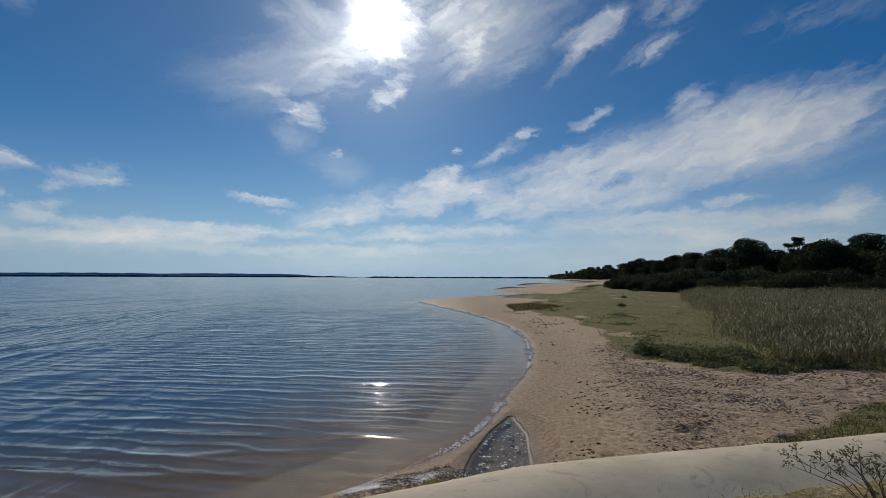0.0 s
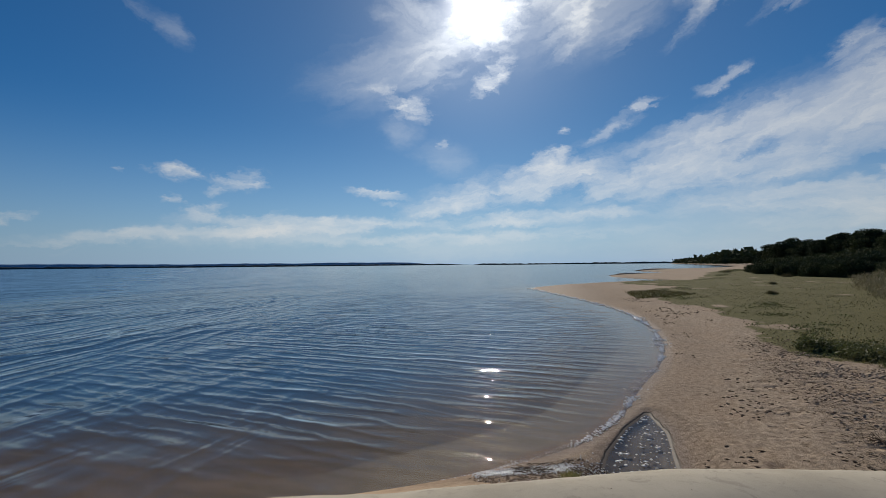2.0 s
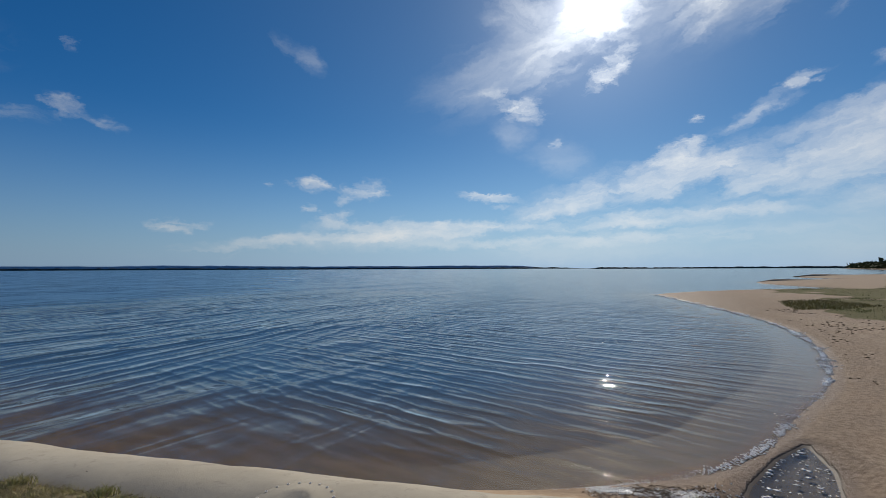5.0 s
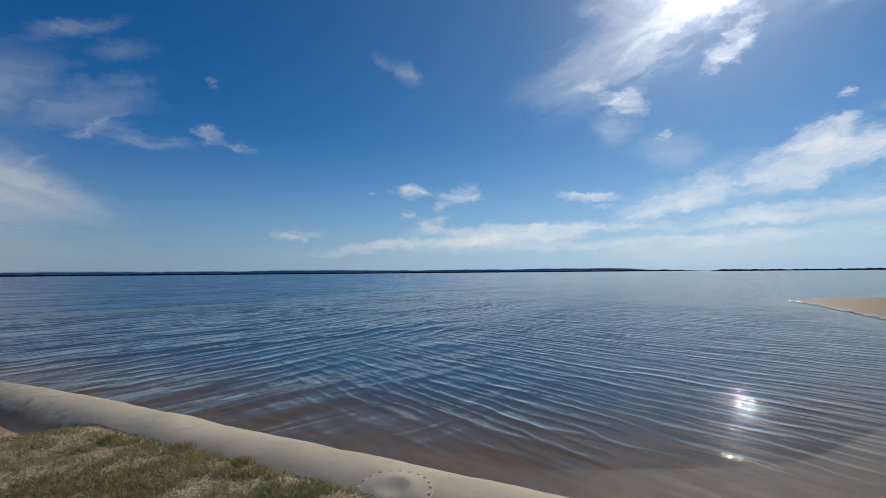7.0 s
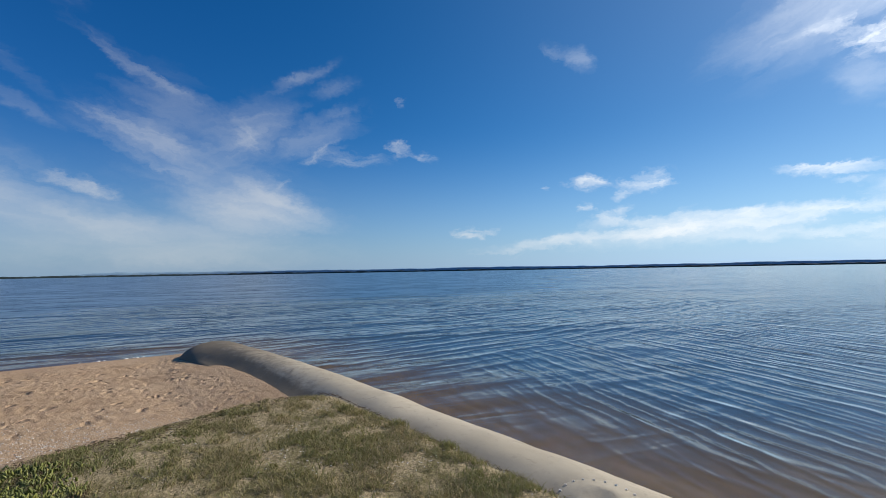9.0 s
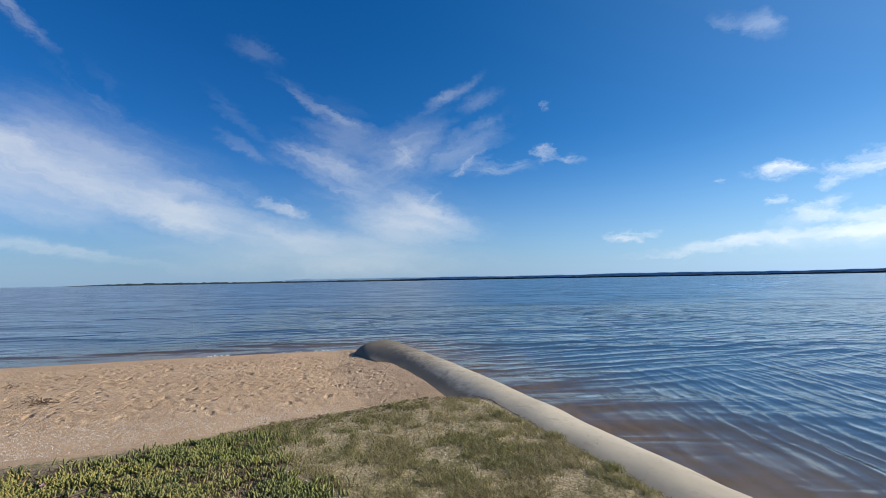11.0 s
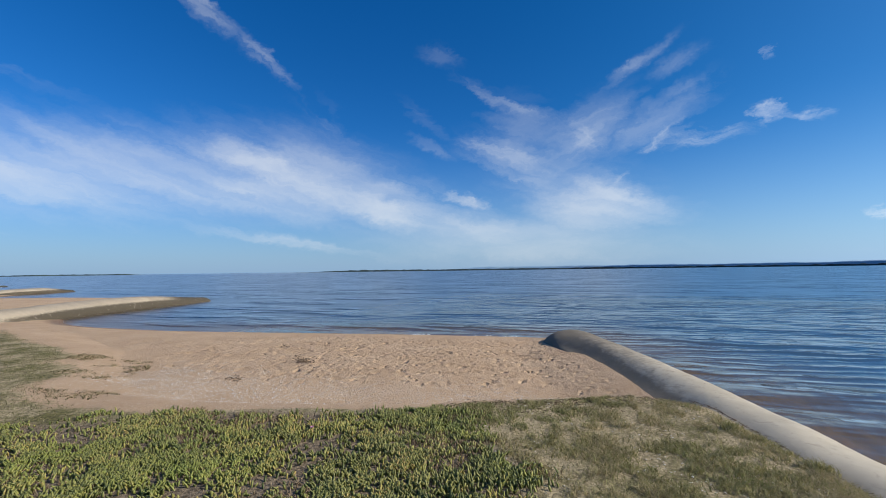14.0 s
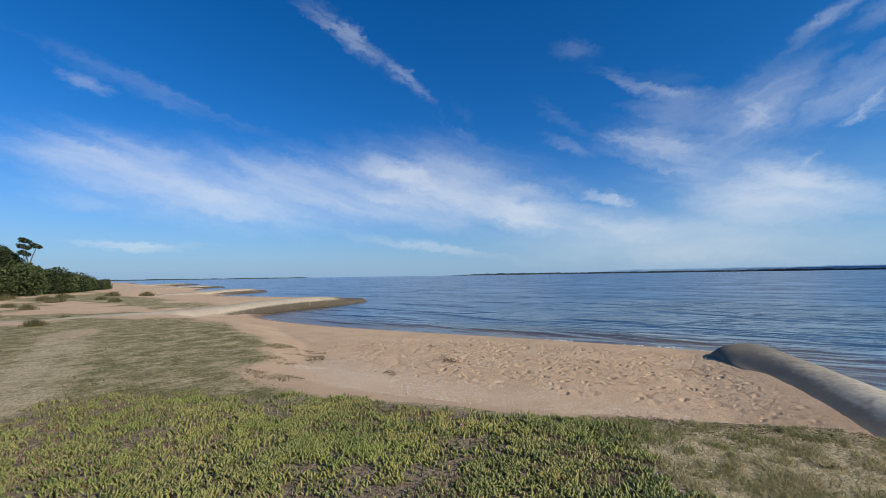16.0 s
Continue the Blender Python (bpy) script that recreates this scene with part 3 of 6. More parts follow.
SAMPHIRE = leaf_material("low_green_samphire", (0.075, 0.080, 0.030), (0.19, 0.185, 0.075), (0.11, 0.13, 0.042))
SCRUB = leaf_material("coastal_scrub_leaf", (0.036, 0.046, 0.019), (0.082, 0.090, 0.036), (0.060, 0.078, 0.027), 0.75, 0.1, 0.12)
DARK_LEAF = leaf_material("dark_tree_leaf", (0.024, 0.034, 0.016), (0.056, 0.068, 0.032), (0.040, 0.056, 0.023), 0.8, 0.08, 0.10)
# bluish tint of distant haze is mixed into the dark woodland colour
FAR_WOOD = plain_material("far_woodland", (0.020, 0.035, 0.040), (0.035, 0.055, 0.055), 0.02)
# air haze is painted into the hills as pale blue
FAR_HILL = plain_material("hazed_far_hills", (0.23, 0.36, 0.48), (0.27, 0.40, 0.50), 0.004)


# ---- mesh helpers ----
def mesh_of(name, verts, faces, material, smooth=False):
    """A mesh from arrays; all faces have the same count of corners, or faces is a list of such arrays."""
    me = bpy.data.meshes.new(name)
    me.from_pydata([], [], [])
    groups = faces if isinstance(faces, list) else [faces]
    verts = np.asarray(verts, np.float32).reshape(-1, 3)
    me.vertices.add(len(verts))
    me.vertices.foreach_set("co", verts.ravel())
    loops = np.concatenate([np.asarray(g, np.int32).ravel() for g in groups])
    sizes = np.concatenate([np.full(len(g), np.asarray(g).shape[1], np.int32) for g in groups])
    me.loops.add(len(loops))
    me.loops.foreach_set("vertex_index", loops)
    me.polygons.add(len(sizes))
    me.polygons.foreach_set("loop_start", np.concatenate([[0], np.cumsum(sizes)[:-1]]).astype(np.int32))
    me.materials.append(material)
    me.update(calc_edges=True)
    me.validate()
    if smooth:
        me.polygons.foreach_set("use_smooth", np.ones(len(sizes), bool))
    return me


def attribute(me, name, values):
    a = me.attributes.new(name, "FLOAT", "POINT")
    a.data.foreach_set("value", np.asarray(values, np.float32))


def part(name, me, parent, label=""):
    ob = new(name, me)
    ob.parent = parent
    return tagged(ob, label)


def rng(seed):
    return np.random.default_rng(seed)


def value_noise(x, y, seed=0):
    """Smooth noise in 0..1 over unit cells."""
    xi, yi = np.floor(x).astype(np.int64), np.floor(y).astype(np.int64)
    fx, fy = x - xi, y - yi
    fx, fy = fx * fx * (3 - 2 * fx), fy * fy * (3 - 2 * fy)

    def cell(a, b):
        k = (a * 374761393 + b * 668265263 + seed * 974634777) & 0xFFFFFFFF
        k = ((k ^ (k >> 13)) * 1274126177) & 0xFFFFFFFF
        return ((k ^ (k >> 16)) & 0xFFFF) / 65535.0

    top = cell(xi, yi) * (1 - fx) + cell(xi + 1, yi) * fx
    low = cell(xi, yi + 1) * (1 - fx) + cell(xi + 1, yi + 1) * fx
    return top * (1 - fy) + low * fy


def fractal(x, y, seed=0, octaves=4):
    total, scale = np.zeros_like(x, float), 0.0
    for k in range(octaves):
        total += value_noise(x * 2**k, y * 2**k, seed + k) * 0.5**k
        scale += 0.5**k
    return total / scale


def spline(points, steps=8):
    """A smooth line through the points (Catmull-Rom)."""
    p = np.array(points, float)
    p = np.vstack([2 * p[0] - p[1], p, 2 * p[-1] - p[-2]])
    out = []
    for k in range(1, len(p) - 2):
        t = np.linspace(0, 1, steps, endpoint=False)[:, None]
        a, b, c, d = p[k - 1 : k + 3]
        out.append(0.5 * (2 * b + (c - a) * t + (2 * a - 5 * b + 4 * c - d) * t**2 + (3 * b - a - 3 * c + d) * t**3))
    return np.vstack([*out, p[-2:-1]])


def to_line(x, y, line):
    """The distance to a line of points."""
    best = np.full(x.shape, 1e9)
    for (ax, ay), (bx, by) in zip(line[:-1], line[1:]):
        dx, dy = bx - ax, by - ay
        t = np.clip(((x - ax) * dx + (y - ay) * dy) / (dx * dx + dy * dy + 1e-12), 0, 1)
        best = np.minimum(best, (x - ax - t * dx) ** 2 + (y - ay - t * dy) ** 2)
    return np.sqrt(best)


def inside(x, y, polygon):
    hit = np.zeros(x.shape, bool)
    for (ax, ay), (bx, by) in zip(polygon, np.roll(polygon, -1, axis=0)):
        if ay != by:
            hit ^= ((ay > y) != (by > y)) & (x < (bx - ax) * (y - ay) / (by - ay) + ax)
    return hit


def signed(x, y, polygon):
    """The distance to a polygon's rim, positive inside."""
    d = to_line(x, y, np.vstack([polygon, polygon[:1]]))
    return np.where(inside(x, y, polygon), d, -d)


def step(v, low, high):
    t = np.clip((v - low) / (high - low), 0, 1)
    return t * t * (3 - 2 * t)


# ---- the plan of the shore ----
SOUTH_BEACH = [(-13.7, -2.2), (-13.3, -4.5), (-12.6, -7.6), (-11.5, -11.8), (-10.7, -15.0), (-10.2, -18.5), (-10.2, -22.5), (-11.6, -26.2)]
SOUTH_COAST = [(-16.0, -28.9), (-20.0, -32), (-22.3, -38), (-22, -45), (-19.5, -52), (-20, -58), (-25, -64), (-27.5, -73), (-26, -84), (-28, -93), (-33, -103), (-34, -118), (-37, -140), (-42, -160), (-45, -200), (-56, -300), (-85, -600), (-140, -2500)]
BAY = [(-2.4, 3.3), (-1.5, 4.25), (-0.85, 4.95), (-0.2, 5.75), (0.25, 6.7), (0.75, 8.4), (1.35, 10.3), (1.8, 13.0), (1.95, 16.7), (1.4, 21.0), (-0.5, 27.2), (-4.6, 38.0)]
NORTH_COAST = [(-2.5, 43), (3, 50.5), (7.5, 53.3), (9.8, 55), (8.4, 60), (5.0, 69), (4.8, 78), (11, 91), (17.5, 97), (17, 105), (14.6, 114), (15, 124), (24, 147), (40, 168), (72, 245), (100, 420), (135, 700), (158, 890), (260, 1150), (900, 2500)]
TUBE_LINE = [(8.0, 6.0), (4.65, 4.9), (2.75, 4.42), (0.95, 3.9), (-0.5, 3.25), (-2.1, 2.55), (-3.4, 2.05), (-4.85, 1.45), (-7.3, 0.5), (-9.0, -0.25), (-10.8, -1.15), (-12.35, -1.95)]
shore = np.vstack([spline(SOUTH_COAST, 6)[::-1], spline(SOUTH_BEACH, 6)[::-1], [(-12.6, -1.2), (-9.4, 0.35), (-7.6, 1.15), (-5.1, 2.1), (-3.6, 2.75)], spline(BAY, 8), spline(NORTH_COAST, 6)])
LAND = np.vstack([shore, [(4500, 2600), (4500, -2600)]])
PLATFORM = np.array([(9, 6.4), (4.65, 4.95), (2.75, 4.45), (0.95, 3.9), (-0.5, 3.25), (-2.15, 2.45), (-3.45, 1.92), (-4.85, 1.38), (-5.9, 0.85), (-6.1, -0.1), (-5.4, -1.4), (-4.7, -2.6), (-4.2, -3.8), (-3.6, -5.2), (-3.2, -7.0), (-3.8, -9.0), (-5.0, -11.5), (-6.2, -17.0), (-5.6, -23.5), (4, -26), (40, -30), (40, 6)], float)
MAT = np.array([(-1.2, -8.0), (-2.1, -6.8), (-2.9, -5.8), (-3.7, -4.6), (-4.3, -3.3), (-4.6, -2.3), (-4.7, -1.75), (-4.1, -1.25), (-3.6, -0.85), (-2.9, -0.7), (-1.6, -1.0), (0.5, -1.8), (1.5, -5.0), (0.3, -7.0)], float)
SOUTH_TURF = np.array([(-3.2, -5.8), (-3.2, -7.3), (-3.9, -8.8), (-5.2, -11.3), (-6.2, -16.8), (-5.3, -21), (-3.0, -24.5), (0, -22), (2.0, -19), (8, -15), (8, -5), (0.5, -4.5)], float)
TRAIL = spline([(1.5, -3.5), (0.2, -6.5), (-0.4, -8.5), (-0.9, -11.2), (-1.6, -15.5), (-2.3, -18.5)], 6)
NORTH_TURF = np.array([(4.1, 11.2), (4.3, 13.5), (4.7, 17.0), (4.6, 21.5), (3.0, 26.0), (3.2, 29.5), (6, 35), (3.4, 39), (3.2, 44.5), (7, 49.5), (12, 53), (16, 66), (21, 84), (32, 110), (60, 120), (60, 60), (40, 20), (12, 7.5), (7.4, 9.2), (5.6, 8.9), (4.9, 9.6)], float)
NEAR_TURF = np.array([(2.6, 4.95), (3.4, 5.5), (4.5, 6.0), (5.8, 6.9), (9, 8), (12, 7), (9, 6), (4.6, 5.2)], float)
SPIT_TURF = np.array([(2.6, 25.0), (2.4, 29.5), (4.5, 31), (6.0, 27.5), (4.5, 25.5)], float)
POOL = np.array([(0.62, 6.95), (0.74, 6.25), (0.66, 5.2), (0.3, 4.6), (-0.1, 4.75), (0.02, 5.45), (0.3, 6.3)], float)


def ground_parts(x, y):
    """The height of the ground without footprints, and the distance to the shore, positive on land."""
    d = signed(x, y, LAND)
    on = np.maximum(d, 0)
    beach = 0.07 * (1 - np.exp(-on / 0.5)) + 0.36 * (1 - np.exp(-on / 4.6)) + 0.25 * step(on, 12, 45)
    bed = -0.05 * (1 - np.exp(np.minimum(d, 0) / 0.4)) - 0.075 * np.minimum(-np.minimum(d, 0), 14) - 0.02 * np.clip(-d - 14, 0, 120)
    h = np.where(d > 0, beach, bed)
    p = signed(x, y, PLATFORM)
    h = np.where(d > 0, np.maximum(h, (0.13 + (0.42 - 0.10 * step(x, 0.0, 1.6) * step(y, 1.8, 3.6)) * step(p, -1.8 - 1.8 * step(-y, 3, 9), 0.3)) * step(p, -2.2 - 1.8 * step(-y, 3, 9), -0.3)), h)
    h += np.where(d > 0, 0.05 * (fractal(x * 0.35, y * 0.35, 3) - 0.5) * step(on, 0.5, 3) + 0.04 * (fractal(x * 1.6, y * 1.6, 9) - 0.5) * step(on, 0.2, 1.5), 0)
    # sand banks up against the tube
    off = to_line(x, y, TUBE_FINE)
    bank = 0.425 - 0.12 * off - 0.055 * np.maximum(-x - 9.5, 0)
    h += step(-x, 5.0, 6.2) * step(d, 0.4, 1.2) * np.clip(bank - h, 0, 0.32)
    # the turf stops short of the crest of the tube
    h = np.where((off < 0.9) & (x < 7), np.minimum(h, np.where(off < 0.78, 0.02 + 0.5 * np.sqrt(np.clip(1 - (off / 0.78) ** 2, 0, 1)), 9) + 0.9 * np.clip(off - 0.25, -0.06, 0.9)), h)
    # dunes behind the trees, and the pool behind the sand bar
    h += 3.0 * step(x - 0.15 * np.abs(y), 45, 160)
    pool = signed(x, y, POOL)
    h = np.where(pool > -0.45, np.minimum(h, 0.012 - 0.06 * step(pool, -0.05, 0.12) + 0.30 * step(-pool, 0.0, 0.9)), h)
    return h, d


TUBE_FINE = spline(TUBE_LINE, 10)


def dimples(x, y, h):
    """Footprints and hollows in the loose sand, each with a low rim."""
    r = rng(11)
    spots = []
    for _ in range(1300):  # the trodden beach beside the tube
        spots.append((r.uniform(-12.2, -5.6), r.uniform(-8.5, 0.2), r.uniform(0.055, 0.085), r.uniform(0.018, 0.034)))
    for _ in range(260):
        spots.append((r.uniform(-10.5, -4.0), r.uniform(-20, -8), r.uniform(0.08, 0.16), r.uniform(0.012, 0.03)))
    for _ in range(420):  # loose sand of the northern beach
        spots.append((r.uniform(2.2, 8.0), r.uniform(5.4, 10.5), r.uniform(0.05, 0.12), r.uniform(0.015, 0.035)))
    for k in range(150):  # lines of footprints along the northern beach
        t = r.uniform(5.0, 24.0)
        near = np.interp(t, [5, 7, 10, 14, 18, 24], [1.4, 1.5, 2.3, 2.9, 3.1, 2.6]) + r.choice([0.0, 0.55]) + r.normal(0, 0.12)
        spots.append((near, t, r.uniform(0.05, 0.085), r.uniform(0.025, 0.045)))
    flat_x, flat_y = GX, GY
    keep_off = (1 - step(signed(x, y, PLATFORM), -2.0, -1.0) * (y < -1.0)) * step(to_line(x, y, TUBE_FINE), 0.6, 0.95)
    for px, py, size, deep in spots:
        i0, i1 = np.searchsorted(flat_x, [px - 3 * size, px + 3 * size])
        j0, j1 = np.searchsorted(flat_y, [py - 3 * size, py + 3 * size])
        if i1 <= i0 or j1 <= j0:
            continue
        xx, yy = x[j0:j1, i0:i1] - px, y[j0:j1, i0:i1] - py
        q = (xx**2 + (yy * 1.3) ** 2) / size**2
        loose = step(h[j0:j1, i0:i1], 0.10, 0.22) * keep_off[j0:j1, i0:i1]
        h[j0:j1, i0:i1] += loose * deep * (-np.exp(-q) + 0.25 * np.exp(-((np.sqrt(q) - 1.5) ** 2) * 3))
    return h


def stretched(centre, inner, count_in, reach, count_out):
    """Grid lines: even near the centre, wider and wider towards the horizon."""
    core = np.linspace(-inner, inner, count_in)
    gap = core[1] - core[0]
    k = np.arange(1, count_out + 1)
    low, high = 1.0001, 2.0
    for _ in range(60):
        q = (low + high) / 2
        if gap * q * (q**count_out - 1) / (q - 1) > reach:
            high = q
        else:
            low = q
    tail = inner + gap * q * (q**k - 1) / (q - 1)
    return centre + np.concatenate([-tail[::-1], core, tail])


GX, GY = stretched(-3.6, 9.6, 370, 4400, 95), stretched(0.8, 11.0, 400, 4400, 190)


def build_ground():
    x, y = np.meshgrid(GX, GY)
    h, d = ground_parts(x, y)
    h = dimples(x, y, h)
    rows, cols = x.shape
    index = np.arange(rows * cols).reshape(rows, cols)
    faces = np.stack([index[:-1, :-1], index[:-1, 1:], index[1:, 1:], index[1:, :-1]], -1).reshape(-1, 4)
    me = mesh_of("ground", np.stack([x, y, h], -1), faces, GROUND, True)
    edge = 0.6 * (fractal(x * 0.9, y * 0.9, 21) - 0.5)
    turf = np.maximum(step(signed(x, y, SOUTH_TURF) + 3 * edge, -1.0, 0.9), step(signed(x, y, NORTH_TURF) + 3.2 * edge + 0.8 * (fractal(x * 3, y * 3, 22) - 0.5), -0.6, 0.7))
    turf *= np.where(y > 8, 1 - 0.6 * step(fractal(x * 0.55, y * 0.4, 28), 0.50, 0.74), 1)
    turf = np.maximum(turf, step(signed(x, y, PLATFORM) + edge + np.where(y > -1.3, 0.2, -0.2), -0.4, 0.3) * (y > -6.5))
    turf = np.maximum(turf, step(signed(x, y, NEAR_TURF) + edge, -0.3, 0.3))
    turf = np.maximum(turf, 0.8 * step(signed(x, y, SPIT_TURF) + edge, -0.3, 0.6))
    turf *= 1 - 0.34 * step(-to_line(x, y, TRAIL) + 1.3 * edge, -1.1, -0.1) * (y < -3)
    turf *= np.where((x < 0) & (y < -16), 0.75, 1)
    turf = np.maximum(turf, 0.8 * step(x, -15.0, -8.0) * step(-y, 25, 28) * step(fractal(x * 0.25, y * 0.18, 27), 0.32, 0.54))
    turf = np.maximum(turf, step(d, 18, 40))
    turf = np.maximum(turf, step(signed(x, y, MAT), -0.3, 0.2))
    attribute(me, "turf", turf.ravel())
    attribute(me, "lush", (np.where(y > 5, 1.5, np.where(y < -5, 0.42, 0.1)) * (1 - step(-to_line(x, y, TRAIL) + edge, -0.9, -0.2) * (y < -3))).ravel())
    cover = step(signed(x, y, MAT) + 1.2 * edge, -0.15, 0.25)
    attribute(me, "soil", cover.ravel())
    pool = signed(x, y, POOL)
    wet = np.maximum(np.maximum(step(-h, -0.075, -0.015), np.where(y > 2, 0.4 * step(-h, -0.19, -0.07), 0.95 * step(-h, -0.105, -0.06)) * (d < 6)) * (d > -1), 0.6 * step(pool, -0.10, 0.0))
    # spit darkened like wet sand, standing in for its backlit shade
    wet = np.maximum(wet, 0.62 * step(y, 16, 28) * step(-x, -6, 2) * step(-h, -0.42, -0.2))
    attribute(me, "wet", wet.ravel())
    attribute(me, "depth", np.maximum(np.where(d < 0, -h, 0), 0.16 * step(pool, -0.06, 0.03)).ravel())
    shell = step(-to_line(x, y, spline([(-6.0, -0.5), (-5.6, -2.5), (-5.0, -4.5), (-4.4, -6.5), (-5.2, -9.0)], 5)), -1.8, -0.1) + 0.25
    attribute(me, "shell", np.where(y < 2, shell, 0.35).ravel())
    wrack = 0.9 * step(-to_line(x, y, spline([(2.3, 5.0), (2.9, 6.4), (3.2, 8.0), (3.5, 10.0), (3.9, 12.5)], 5)), -0.75, 0.0)
    wrack = np.maximum(wrack, 0.75 * step(signed(x, y, np.array([(2.6, 5.0), (3.2, 10), (5, 9), (8, 8.2), (6, 6)], float)), -0.2, 0.6))
    wrack = np.maximum(wrack, 0.8 * step(-to_line(x, y, np.array([(-4.9, -1.9), (-5.5, -0.9), (-6.2, 0.2)])), -0.42, 0.0))
    wrack = np.maximum(wrack, 0.55 * step(-to_line(x, y, np.array([(-5.0, -8.4), (-5.4, -7.8), (-4.3, -7.5)])), -0.6, 0.0))
    attribute(me, "wrack", wrack.ravel())
    attribute(me, "lee", step(y, 3.0, 5.0).ravel())  # northern sand, greyed to paint in its backlit shading
    trod = step(x, -13.2, -11.8) * step(-y, -0.8, 0.0) * step(y, -13.0, -6.5)
    trod = np.maximum(trod, 0.8 * step(y, 4.6, 6.0) * step(x, 1.8, 2.8) * step(-y, -24, -12))
    attribute(me, "trod", (trod * step(d, 1.0, 2.2) * (1 - step(signed(x, y, PLATFORM), -2.3, -1.2) * (y < -1.0)) * (1 - step(turf, 0.2, 0.6))).ravel())
    ob = new("ground", me)
    tagged(ob, "pale orange sand beach running into short dry turf and lake bed", "ground", kind="structure")
    return h


HEIGHTS = build_ground()


def height_at(px, py):
    """The ground under places, from the sheet itself."""
    px, py = np.atleast_1d(np.asarray(px, float)), np.atleast_1d(np.asarray(py, float))
    i = np.clip(np.searchsorted(GX, px) - 1, 0, len(GX) - 2)
    j = np.clip(np.searchsorted(GY, py) - 1, 0, len(GY) - 2)
    fx, fy = (px - GX[i]) / (GX[i + 1] - GX[i]), (py - GY[j]) / (GY[j + 1] - GY[j])
    top = HEIGHTS[j, i] * (1 - fx) + HEIGHTS[j, i + 1] * fx
    low = HEIGHTS[j + 1, i] * (1 - fx) + HEIGHTS[j + 1, i + 1] * fx
    return top * (1 - fy) + low * fy


def build_water():
    """The lake: trains of small waves that cross, fading where the sheet grows coarse."""
    wx, wy = stretched(-15.0, 22.0, 250, 4440, 80), stretched(9.0, 24.0, 270, 4440, 80)
    x, y = np.meshgrid(wx, wy)
    r = rng(5)
    z = np.zeros_like(x)
    bend = 1.6 * (fractal(x * 0.12, y * 0.12, 31) - 0.5)
    for heading, spread, amount, first in ((86, 8, 0.0060, 0), (6, 10, 0.0040, 1)):
        for k in range(4):
            a = radians(heading + r.normal(0, spread))
            wave = r.uniform(0.9, 1.7)
            envelope = 0.25 + 1.5 * step(fractal(x * 0.28 + 7 * k, y * 0.28 + 3 * first, 40 + k), 0.4, 0.7)
            if first == 1:
                envelope *= 0.25 + 0.75 * step(-x, 4, 10)
            phase = 2 * math.pi / wave * (x * math.cos(a) + y * math.sin(a) + 0.35 * bend) + r.uniform(0, 6.28)
            z += amount * 0.36 * envelope * (np.sin(phase) + 0.25 * np.sin(2 * phase + 0.6))
    out = -signed(x, y, LAND)
    rim = np.minimum(22.0 + 1.5 - np.abs(x + 15.0), 24.0 + 1.5 - np.abs(y - 9.0))
    fade = step(rim, 0.0, 13.0)
    z *= fade * step(out, 0.0, 1.4)
    rows, cols = x.shape
    index = np.arange(rows * cols).reshape(rows, cols)
    faces = np.stack([index[:-1, :-1], index[:-1, 1:], index[1:, 1:], index[1:, :-1]], -1).reshape(-1, 4)
    me = mesh_of("water", np.stack([x, y, z], -1), faces, WATER, True)
    attribute(me, "open", (1 - fade).ravel())
    attribute(me, "deep", (0.15 + 0.85 * step(out, 0.1, 2.2)).ravel())
    ob = new("water", me)
    ob.visible_shadow = False
    tagged(ob, "blue lake water with small crossing wind ripples", "water", kind="structure")


build_water()


